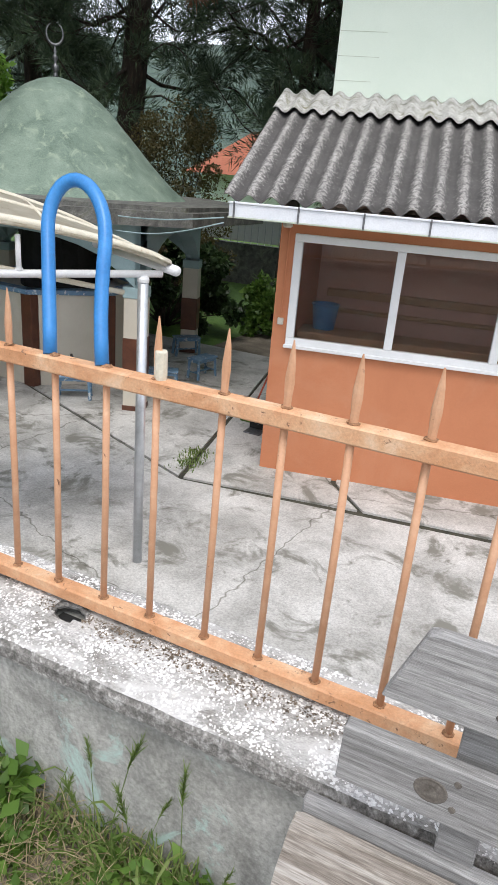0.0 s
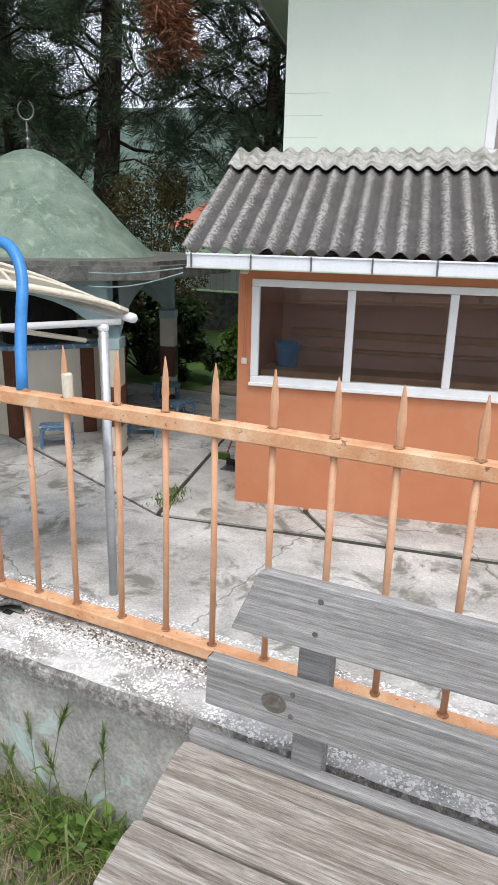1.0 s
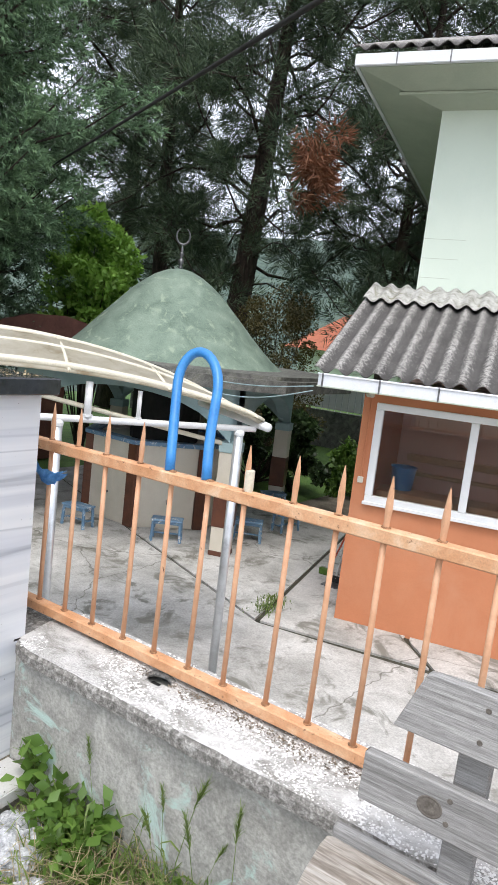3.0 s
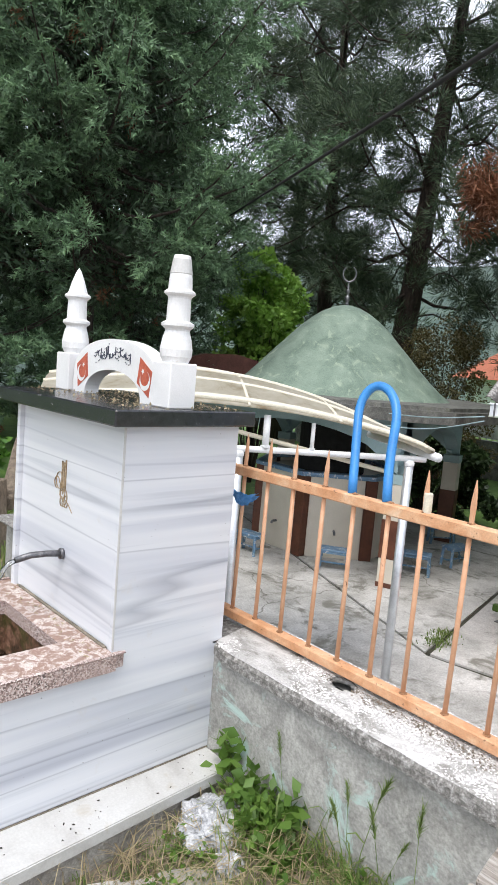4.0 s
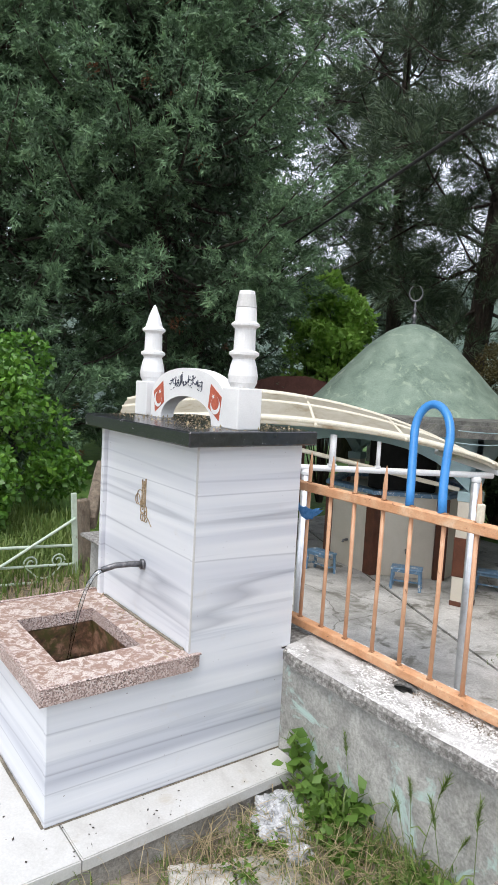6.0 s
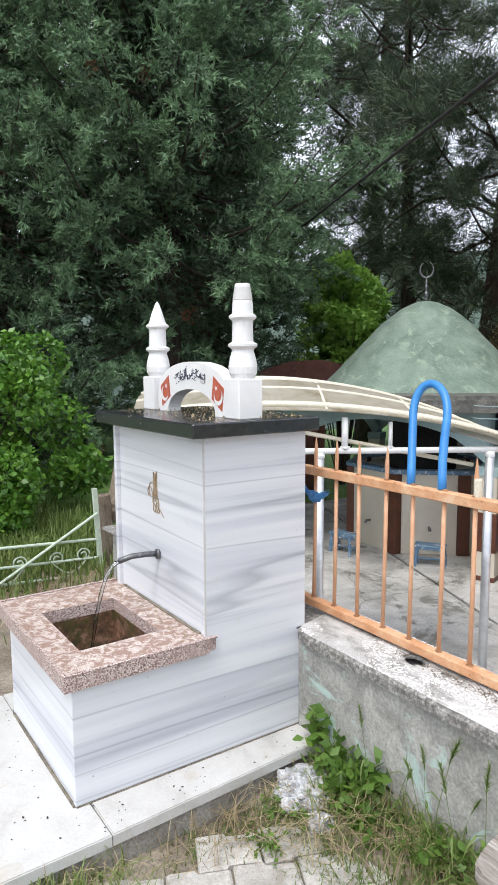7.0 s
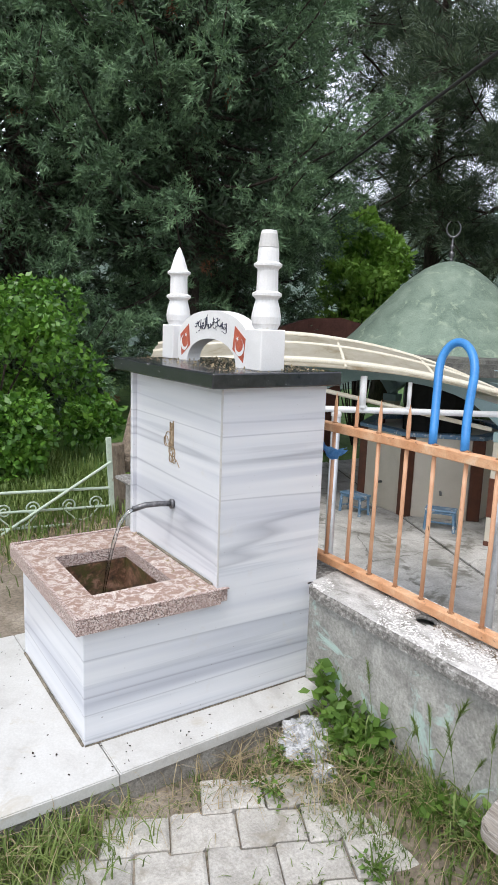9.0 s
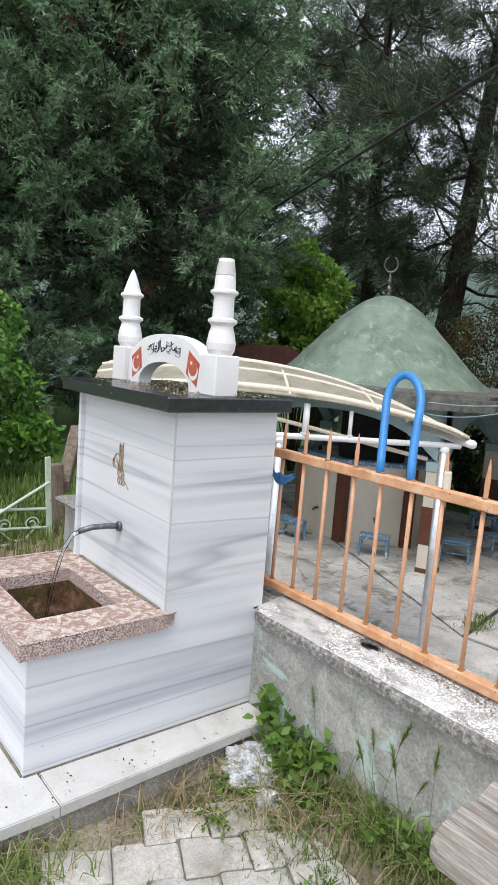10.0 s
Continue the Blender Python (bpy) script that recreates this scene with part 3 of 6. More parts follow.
bm = bmesh.new()
rows = []
ys = [0.984, 0.974, 0.974, 0.982] + [0.97 + 0.0136 * k for k in range(1, 22)] + [1.268, 1.268]
zs = [0.499, 0.504, 0.536, 0.546] + [coping_z(0.97 + 0.0136 * k) for k in range(1, 22)] + [0.575, 0.499]
for i in range(400):
    x = -1.3865 + i * 0.0145
    wob = 0.024 * max(0.0, (-1.31 - x) / 0.077) + 0.005 * noise.noise(Vector((x * 6, 0, 3))) + 0.003 * noise.noise(Vector((x * 31, 2, 3)))
    row = []
    for k, (y, z) in enumerate(zip(ys, zs)):
        n = noise.noise(Vector((x * 9, y * 30, z * 30)))
        row.append(bm.verts.new((x, y + wob * (k < 6) + 0.002 * n, z + 0.0025 * noise.noise(Vector((x * 12, y * 20, 7))) * (0 < k < 26))))
    rows.append(row)
hole_at = (-0.860, 1.122)
for a, b in zip(rows, rows[1:]):
    for k in range(len(ys)):
        k2 = (k + 1) % len(ys)
        c = (a[k].co + b[k2].co) / 2
        if 3 < k < 25 and ((c.x - hole_at[0]) / 0.05) ** 2 + ((c.y - hole_at[1]) / 0.03) ** 2 < 1 + 0.3 * noise.noise(c * 60):
            continue
        bm.faces.new((a[k], b[k], b[k2], a[k2]))
bm.faces.new(rows[0])
bm.faces.new(rows[-1][::-1])
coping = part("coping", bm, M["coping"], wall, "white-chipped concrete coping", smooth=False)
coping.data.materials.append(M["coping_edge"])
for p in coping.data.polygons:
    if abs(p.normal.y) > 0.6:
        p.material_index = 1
ring = [(hole_at[0] + (0.052 + 0.006 * noise.noise(Vector((3 * math.cos(q), 3 * math.sin(q), 1)))) * math.cos(q), hole_at[1] + (0.032 + 0.004 * noise.noise(Vector((3 * math.cos(q), 3 * math.sin(q), 5)))) * math.sin(q), 0.563 + 0.0055 * math.sin(q)) for q in np.linspace(0, 2 * math.pi, 28, endpoint=False)]
part("broken_rim", tube(ring, 0.0095, 7, closed=True), M["coping_edge"], wall, "ragged broken rim of the hole")
# black block set under the hole, its colour standing for the shade inside
part("hole_shade", box(-0.917, -0.807, 1.083, 1.16, 0.470, 0.537, 0.01), M["black"], wall, "black block for the shade inside the broken coping hole")
part("wall_body", box(-3.5, -1.388, 0.98, 1.268, 0.535, 0.562, 0.01), M["coping_edge"], wall)


# ---------------------------------------------------------------- iron fence
def fence():
    f = thing("iron_fence", "peach-painted iron fence with pointed bars and chipped rails", "fence")
    y = 1.155
    part("rail", rough_up(box(-2.4, 2.2, y - 0.021, y + 0.021, 0.588, 0.624, 0.004), 0.0), M["rail_paint"], f, "chipped lower rail")
    part("rail", box(-2.4, 2.2, y - 0.019, y + 0.019, 1.168, 1.205, 0.004), M["rail_paint"], f, "chipped upper rail")
    bar_bm = tube([(0, 0, 0.60), (0.0015, 0, 0.9), (0, 0, 1.17)], 0.0080, 10)
    # forged flat: broad across the fence, thin through it
    tip_bm = lathe([(0.0080, 1.20), (0.0084, 1.228), (0.0102, 1.252), (0.0098, 1.268), (0.0070, 1.298), (0.0016, 1.334)], 8)
    for v in tip_bm.verts:
        v.co.y *= 0.62 if v.co.z > 1.24 else 0.85
        v.co += 0.0008 * noise.noise_vector(v.co * 60)
    weld_bm = bmesh.new()
    bmesh.ops.create_icosphere(weld_bm, subdivisions=2, radius=0.012)
    for v in weld_bm.verts:
        v.co = Vector((v.co.x * 1.1, v.co.y, v.co.z * 0.35)) + 0.004 * noise.noise_vector(v.co * 120)
    bar_me, tip_me, weld_me = mesh_of("bar", bar_bm, M["fence_paint"], True), mesh_of("spike", tip_bm, M["fence_paint"]), mesh_of("weld", weld_bm, M["weld"])
    rnd = random.Random(4)
    for n in range(-11, 19):
        x = -0.512 + 0.1392 * (n - 2) + rnd.uniform(-0.003, 0.003)
        lean = pose(x, y, 0, rnd.uniform(-0.3, 0.3), 0.5 + rnd.uniform(-0.4, 0.4), rnd.uniform(-4, 4))
        bar = new("bar", bar_me)
        bar.parent, bar.matrix_basis = f, lean
        for z in (0.625, 1.206):
            w = new("weld", weld_me)
            w.parent, w.matrix_basis = bar, pose(0, 0, z, 0, 0, 40 * n)
        if n not in (-1, 0):
            s = new("spike", tip_me)
            s.parent = bar
    part("collar", lathe([(0.0125, 1.205), (0.0135, 1.215), (0.013, 1.262), (0.011, 1.266)], 10), M["cream_steel"], f, "cream plastic collar on one spike",
         at=pose(-0.512 - 0.1392 + 0.011, y, 0))
    return f


fence()
pts = []
for k in range(6):
    pts.append((-0.068 - 0.012 * k / 5, 0, 1.203 + 0.05 * k))
for k in range(0, 17):
    a = math.pi * (1 - k / 16)
    pts.append((0.080 * math.cos(a), 0, 1.462 + 0.104 * math.sin(a)))
for k in range(6):
    pts.append((0.080 - 0.001 * k - 0.007 * math.sin(k * 0.6), 0, 1.445 - 0.0484 * k))
pts = [(-0.866 + x - 0.30 * (z - 1.203), 1.160 + 0.40 * (z - 1.203), z) for x, y, z in pts]
hose = part("hose_loop", tube(pts, 0.0155, 14), M["hose"], smooth=True)
tagged(hose, "bright blue hose bent into a loop over two fence spikes", "hose")
bm = bmesh.new()
N = 14
grid = [[bm.verts.new((-1.548 + 0.185 * i / N, 1.140 - 0.014 * math.sin(3.1 * j / 5) + 0.008 * math.sin(i * 1.1 + j), 1.132 - 0.012 * i / N - 0.026 * math.sin(math.pi * i / N) - 0.040 * j / 5 * (0.35 + 0.85 * math.sin(math.pi * i / N)) + 0.003 * math.sin(i * 2.3 - j))) for i in range(N + 1)] for j in range(6)]
for j in range(5):
    for i in range(N):
        bm.faces.new((grid[j][i], grid[j][i + 1], grid[j + 1][i + 1], grid[j + 1][i]))
bmesh.ops.solidify(bm, geom=bm.faces[:], thickness=0.003)
tagged(part("tied_cloth", bm, M["blue_cloth"], smooth=True), "blue cloth strip tied between two fence bars", "cloth")


# ---------------------------------------------------------------- fountain
def plate(x0, x1, y0, y1, z0, z1, name, mat_, parent, label="", bevel=0.003):
    return part(name, box(x0, x1, y0, y1, z0, z1, bevel), mat_, parent, label)


def fountain():
    f = thing("marble_fountain", "grey-veined white marble street fountain with a granite basin and running spout", "fountain")
    # tower cladding
    side = [(0.028, 0.128), (1.035, 0.128), (1.035, 1.376), (0.555, 1.376), (0.555, 0.558), (0.028, 0.558)]
    bm = bmesh.new()
    lo, hi = [[bm.verts.new((x, y, z)) for y, z in side] for x in (-1.412, -1.388)]
    bm.faces.new(lo)
    bm.faces.new(hi[::-1])
    for k in range(6):
        bm.faces.new((lo[k], hi[k], hi[(k + 1) % 6], lo[(k + 1) % 6]))
    bmesh.ops.bevel(bm, geom=bm.edges[:], offset=0.002, segments=1, affect="EDGES")
    part("side_slab", bm, M["marble"], f)
    plate(-2.19, -2.166, 0.538, 1.035, 0.128, 1.376, "side_slab", M["marble"], f)
    plate(-2.166, -1.412, 0.558, 0.582, 0.128, 1.376, "front_slab", M["marble"], f)
    plate(-2.166, -1.412, 1.009, 1.033, 0.128, 1.376, "back_slab", M["marble"], f)
    plate(-2.16, -1.42, 0.585, 1.005, 0.128, 1.366, "core", M["grime"], f, bevel=0)
    plate(-2.245, -1.330, 0.478, 1.062, 1.378, 1.432, "cover_slab", M["black_granite"], f, "polished black granite cover slab", 0.005)
    # basin
    plate(-2.165, -2.141, 0.028, 0.554, 0.128, 0.558, "basin_side", M["marble"], f)
    plate(-2.141, -1.410, 0.030, 0.054, 0.128, 0.558, "basin_front", M["marble"], f)
    bm = bmesh.new()
    x0, x1, y0, y1, hx0, hx1, hy0, hy1 = -2.245, -1.360, -0.006, 0.590, -2.00, -1.548, 0.117, 0.438
    for a, b, c, d in ((x0, hx0, y0, y1), (hx1, x1, y0, y1), (hx0, hx1, y0, hy0), (hx0, hx1, hy1, 0.553)):
        box(a, b, c, d if d < 0.55 or (a == hx0) else 0.553, 0.559, 0.612, 0, bm)
    bmesh.ops.remove_doubles(bm, verts=bm.verts[:], dist=0.0005)
    rim = part("rim", bm, M["pink_granite"], f, "speckled pink granite rim with rusty stains")
    rim.data.materials.append(M["granite_top"])
    for p in rim.data.polygons:
        if p.normal.z > 0.7:
            p.material_index = 1
    for a, b, c, d in ((x0, x0 + 0.014, y0, 0.553), (x1 - 0.014, x1, y0, 0.592), (x0 + 0.014, x1 - 0.014, y0, y0 + 0.014)):
        plate(a, b, c, d, 0.6125, 0.6185, "rim_edge", M["pink_granite"], f, bevel=0.002)
    plate(x1 - 0.055, x1 - 0.014, 0.5535, 0.592, 0.56, 0.612, "rim_end", M["pink_granite"], f)
    bm = bmesh.new()
    t = 0.02
    for a, b, c, d, e, g in ((hx0 - t, hx0, hy0 - t, hy1 + t, 0.38, 0.556), (hx1, hx1 + t, hy0 - t, hy1 + t, 0.38, 0.556), (hx0, hx1, hy0 - t, hy0, 0.38, 0.556), (hx0, hx1, hy1, hy1 + t, 0.38, 0.556), (hx0 - t, hx1 + t, hy0 - t, hy1 + t, 0.36, 0.38)):
        box(a, b, c, d, e, g, 0, bm)
    part("trough", bm, M["basin_inside"], f, "dark mossy rust-stained trough")
    plate(hx0 + 0.002, hx1 - 0.002, hy0 + 0.002, hy1 - 0.002, 0.405, 0.412, "water_surface", M["water"], f, "shallow clear water", 0)
    # spout and water
    part("spout", tube([(-1.78, 0.565, 0.846), (-1.785, 0.50, 0.852), (-1.795, 0.44, 0.851), (-1.80, 0.385, 0.838)], [0.0125, 0.012, 0.012, 0.012], 12), M["old_steel"], f, "dark steel spout pipe", True)
    part("spout_flange", tube([(-1.78, 0.5575, 0.846), (-1.781, 0.546, 0.847)], 0.021, 16), M["old_steel"], f, "steel flange", True)
    stream = []
    for k in range(14):
        s = k / 13
        stream.append((-1.80 - 0.02 * s, 0.384 - 0.13 * s ** 0.8, 0.836 - 0.05 * s - 0.375 * s * s))
    part("water_jet", tube(stream, [0.0095 - 0.003 * k / 13 + 0.0014 * math.sin(k * 2.1) for k in range(14)], 8), M["water"], f, "thin jet of running water", True)
    # worn gilt monogram
    rnd = random.Random(7)
    bm = bmesh.new()
    yf = 0.556
    for dx in (-0.012, 0.002, 0.016):
        tube([(-1.80 + dx, yf, 1.09), (-1.80 + dx, yf, 1.185 + rnd.uniform(0, 0.02))], 0.0034, 5, bm)
    for k in range(9):
        cxk, czk = -1.795 + rnd.uniform(-0.02, 0.03), 1.075 + rnd.uniform(-0.045, 0.03)
        rr = rnd.uniform(0.008, 0.02)
        tube([(cxk + rr * math.cos(a * 0.7 + k), yf, czk + 1.5 * rr * math.sin(a * 0.7 + k)) for a in range(7)], 0.0022, 5, bm)
    tube([(-1.83 + 0.028 * math.cos(a * 0.42 + 0.6), yf, 1.115 + 0.032 * math.sin(a * 0.42 + 0.6)) for a in range(12)], 0.002, 5, bm)
    tube([(-1.85 + 0.02 * math.cos(a * 0.42), yf, 1.105 + 0.022 * math.sin(a * 0.42)) for a in range(12)], 0.002, 5, bm)
    tube([(-1.78, yf, 1.05), (-1.75, yf, 1.035), (-1.725, yf, 1.012)], 0.0018, 5, bm)
    part("monogram", bm, M["gilt"], f, "worn brown gilt ornament")
    # silicone and lime marks along the joints
    part("joint_line", box(-1.392, -1.3865, 0.551, 0.557, 0.62, 1.368), M["plinth"], f)
    part("joint_line", tube([(-2.13, 0.552, 0.614), (-1.8, 0.550, 0.615), (-1.43, 0.551, 0.614)], 0.006, 6), M["grime"], f)
    part("joint_line", tube([(-1.384, 0.03, 0.128), (-1.383, 0.5, 0.128), (-1.385, 1.03, 0.128)], 0.003, 5), M["grime"], f)
    part("joint_line", tube([(-2.16, 0.026, 0.128), (-1.8, 0.024, 0.129), (-1.39, 0.026, 0.128)], 0.006, 5), M["grime"], f)
    return f


fountain()

plinth = thing("fountain_plinth", "worn white marble paving slabs round the fountain foot", "plinth")
for outline in ([(-1.386, 0.082), (-1.191, 0.082), (-1.236, 0.999), (-1.386, 0.999)], [(-2.36, -0.40), (-1.180, -0.40), (-1.190, 0.078), (-1.386, 0.078), (-1.386, 0.026), (-2.36, 0.026)],
                [(-2.36, -0.95), (-1.172, -0.95), (-1.180, -0.404), (-2.36, -0.404)], [(-2.36, 0.030), (-2.194, 0.030), (-2.194, 0.999), (-2.36, 0.999)]):
    bm = prism(outline, 0.086, 0.127)
    bmesh.ops.bevel(bm, geom=[e for e in bm.edges if all(v.co.z > 0.12 for v in e.verts)], offset=0.004, segments=2, affect="EDGES")
    part("marble_slab", bm, M["plinth"], plinth)
part("base_course", rough_up(prism([(-2.345, -0.94), (-1.188, -0.94), (-1.206, 0.09), (-1.250, 0.998), (-2.345, 0.998)], -0.12, 0.085), 0.0), M["rough_concrete"], plinth, "rough grey concrete base")


def minaret(broken, at):
    """Turned white stone turret on a square foot."""
    h = thing("stone_turret", "white turned stone turret with a " + ("broken patched top" if broken else "pointed cap"), "turret", at)
    w = 0.055
    part("foot", box(-w, w, -w, w, 0, 0.155, 0.004), M["white_stone"], h)
    body = [(0.044, 0.155), (0.054, 0.175), (0.056, 0.20), (0.050, 0.235), (0.042, 0.262), (0.044, 0.268), (0.056, 0.278), (0.056, 0.288), (0.041, 0.296), (0.039, 0.37), (0.041, 0.376), (0.053, 0.386), (0.053, 0.394), (0.041, 0.402)]
    if broken:
        body += [(0.039, 0.44), (0.033, 0.475), (0.029, 0.512), (0.027, 0.514)]
    else:
        body += [(0.038, 0.41), (0.026, 0.45), (0.010, 0.492), (0.001, 0.505)]
    part("shaft", lathe(body, 20), M["white_stone"], h, smooth=False)
    if broken:
        part("band", lathe([(0.0375, 0.452), (0.0385, 0.454), (0.0350, 0.476), (0.0315, 0.500), (0.0300, 0.502)], 20), M["plinth"], h, "worn grey wrapping")
    return h


minaret(True, (-1.440, 0.765, 1.432))
minaret(False, (-2.165, 0.765, 1.432))


def arch_stone():
    """Arched name stone between the two turrets with two red lozenges and a line of script."""
    a = thing("arched_stone", "white arched stone with red lozenges and dark script", "stone plaque", (-1.8025, 0.765, 1.432))
    bm = bmesh.new()
    half, inner, top = 0.305, 0.165, 0.222
    t0, t1 = -0.032, 0.032
    steps = 24
    outs, ins = [], []
    for k in range(steps + 1):
        ang = math.pi * (1 - k / steps)
        c, s = math.cos(ang), math.sin(ang)
        outs.append((half * c, 0.06 + (top - 0.06) * max(s, 0) ** 0.75))
        ins.append((inner * c * 1.25, 0.105 * max(s, 0) ** 0.9))
    outs[0] = (-half, 0.0)
    outs[-1] = (half, 0.0)
    rings = []
    for y in (t0, t1):
        rings.append(([bm.verts.new((x, y, z)) for x, z in outs], [bm.verts.new((x, y, z)) for x, z in ins]))
    (of, inf), (ob_, ib) = rings
    for k in range(steps):
        bm.faces.new((of[k], of[k + 1], inf[k + 1], inf[k]))
        bm.faces.new((ob_[k + 1], ob_[k], ib[k], ib[k + 1]))
        bm.faces.new((of[k + 1], of[k], ob_[k], ob_[k + 1]))
        bm.faces.new((inf[k], inf[k + 1], ib[k + 1], ib[k]))
    bm.faces.new((of[0], inf[0], ib[0], ob_[0]))
    bm.faces.new((inf[-1], of[-1], ob_[-1], ib[-1]))
    part("arch", bm, M["white_stone"], a)
    y = t0 - 0.0015
    for sgn in (-1, 1):
        bm = bmesh.new()
        mid = Vector((sgn * 0.228, y, 0.092))
        up, side = Vector((-sgn * 0.42, 0, 0.90)).normalized(), Vector((0.90, 0, sgn * 0.42)).normalized()
        for pts_ in ([up * 0.078, side * 0.052, -up * 0.078, -side * 0.052],):
            lo = [bm.verts.new(mid + p) for p in pts_]
            hi = [bm.verts.new(mid + p + Vector((0, 0.003, 0))) for p in pts_]
            bm.faces.new(lo)
            bm.faces.new(hi[::-1])
            for k in range(4):
                bm.faces.new((lo[k], hi[k], hi[(k + 1) % 4], lo[(k + 1) % 4]))
        loz = part("lozenge", bm, M["red_paint"], a, "faded red painted lozenge")
        bm = bmesh.new()
        cen = mid - up * 0.014 + Vector((0, -0.0012, 0))
        arc = [(math.cos(t), math.sin(t)) for t in np.linspace(0.7 * math.pi, 2.2 * math.pi, 15)]
        outer = [bm.verts.new(cen + side * 0.034 * c + up * 0.034 * s) for c, s in arc]
        innr = [bm.verts.new(cen + side * (0.028 * c + 0.003) + up * (0.028 * s + 0.0105)) for c, s in arc]
        for k in range(14):
            bm.faces.new((outer[k], outer[k + 1], innr[k + 1], innr[k]))
        part("crescent", bm, M["white_stone"], loz)
        bm = bmesh.new()
        cs = mid + up * 0.024 + Vector((0, -0.0012, 0))
        star = [bm.verts.new(cs + (0.012 if k % 2 == 0 else 0.005) * (math.cos(k * math.pi / 5) * up + math.sin(k * math.pi / 5) * side)) for k in range(10)]
        bm.faces.new(star)
        part("star", bm, M["white_stone"], loz)
    rnd = random.Random(11)
    bm = bmesh.new()
    for k in range(34):
        u = -0.128 + 0.256 * k / 33 + rnd.uniform(-0.003, 0.003)
        base = 0.152 - 1.0 * u * u + rnd.uniform(-0.008, 0.010)
        kind = rnd.random()
        if kind < 0.28:
            tube([(u, y, base), (u + rnd.uniform(-0.004, 0.006), y, base + rnd.uniform(0.014, 0.040))], 0.0019, 4, bm)
        elif kind < 0.62:
            r = rnd.uniform(0.006, 0.014)
            tube([(u + r * math.cos(q), y, base + 0.012 + 0.75 * r * math.sin(q)) for q in np.linspace(rnd.uniform(2.2, 3.4), rnd.uniform(5.8, 7.4), 8)], 0.0018, 4, bm)
        else:
            z = base + rnd.uniform(0.0, 0.034)
            tube([(u - 0.010, y, z), (u, y, z - rnd.uniform(0.002, 0.007)), (u + 0.009, y, z + 0.004)], 0.0018, 4, bm)
        if rnd.random() < 0.35:
            z = base + rnd.choice((-0.012, 0.040))
            tube([(u, y, z), (u + 0.003, y, z + 0.002)], 0.0019, 4, bm)
    part("script", bm, M["ink"], a, "dark calligraphic strokes")
    return a


arch_stone()
# ---------------------------------------------------------------- bench
def bench():
    b = thing("wooden_bench", "weathered silver-grey plank bench with a slatted back", "bench")
    lean = 6
    for z0, z1, x0, tip, w in ((0.876, 1.006, -0.050, 0.066, 0.03), (0.700, 0.803, -0.095, 0.0, 0.03)):
        bm = bmesh.new()
        zc, h = (z0 + z1) / 2, (z1 - z0) / 2
        outline = [(x0, -h), (2.1, -h), (2.1, h), (x0 + tip, h), (x0 + tip * 0.75, h - 0.004)]
        lo = [bm.verts.new((x, -w / 2, z)) for x, z in outline]
        hi = [bm.verts.new((x, w / 2, z)) for x, z in outline]
        bm.faces.new(lo)
        bm.faces.new(hi[::-1])
        for k in range(len(lo)):
            k2 = (k + 1) % len(lo)
            bm.faces.new((lo[k], hi[k], hi[k2], lo[k2]))
        bmesh.ops.bevel(bm, geom=bm.edges[:], offset=0.003, segments=1, affect="EDGES")
        y = 0.885 + (zc - 0.72) * math.tan(radians(lean))
        board = part("back_board", bm, M["grey_wood"], b, at=pose(0, y, zc, -lean, 0, 0))
        if z0 < 0.8:
            part("knot", lathe([(0.024, 0), (0.022, 0.002), (0.018, 0.0005), (0.012, 0.0025), (0.0, 0.003)], 16), M["knot"], board, at=pose(0.052, -w / 2, 0.0, 90, 0, 0) @ Matrix.Diagonal((1.1, 0.9, 0.5, 1)))
            nails = [(0.088, 0.028), (0.088, -0.018)]
        else:
            nails = [(0.125, 0.035), (0.120, -0.03)]
        for nx, nz in nails:
            part("nail", lathe([(0.006, 0), (0.005, 0.002), (0, 0.002)], 8), M["knot"], board, at=pose(nx, -w / 2, nz, 90, 0, 0))
    for x in (0.108, 1.5):
        part("back_post", box(-0.032, 0.032, -0.022, 0.022, 0.0, 1.0 - 0.03, 0.003), M["grey_wood"], b, at=pose(x, 0.928 - 0.046, 0.0, -lean * 0.0, 0, 0) @ pose(0, 0.02, 0, -3.5, 0, 0))
    part("seat_strip", box(-0.150, 2.1, 0.898, 0.926, 0.552, 0.590, 0.004), M["grey_wood"], b)
    for y0, y1, xa, xb, turned in ((0.690, 0.896, -0.132, -0.150, 0.010), (0.452, 0.683, -0.112, -0.130, 0.045)):
        # worn ends: the front plank's corner is rounded off
        corner = [(xa + turned * (1 - math.sin(q)), y0 + turned * (1 - math.cos(q))) for q in np.linspace(0, math.pi / 2, 6)]
        bm = prism([(2.1, y0)] + corner + [(xb + 0.006 * math.sin(5 * q), y0 + (y1 - y0) * q) for q in (0.4, 0.6, 0.8, 0.97)] + [(xb + 0.008, y1), (2.1, y1)], 0.535, 0.570)
        bmesh.ops.bevel(bm, geom=[e for e in bm.edges if abs(e.verts[0].co.z - e.verts[1].co.z) < 0.01], offset=0.004, segments=2, affect="EDGES")
        part("seat_plank", bm, M["seat_wood"], b)
    for x in (0.12, 1.5):
        part("leg", box(x - 0.04, x + 0.04, 0.475, 0.525, -0.02, 0.534, 0.004), M["grey_wood"], b)
        part("bearer", box(x - 0.03, x + 0.03, 0.527, 0.885, 0.47, 0.534, 0.003), M["grey_wood"], b)
    return b


bench()

# ---------------------------------------------------------------- orange kiosk house with corrugated lean-to roof
FY, HX0, HX1 = 5.535, -2.305, 4.5
HM = Matrix.Translation((HX0, FY, 0)) @ pose(0, 0, 0, 0, 0, 12.6) @ Matrix.Translation((-HX0, -FY, 0))


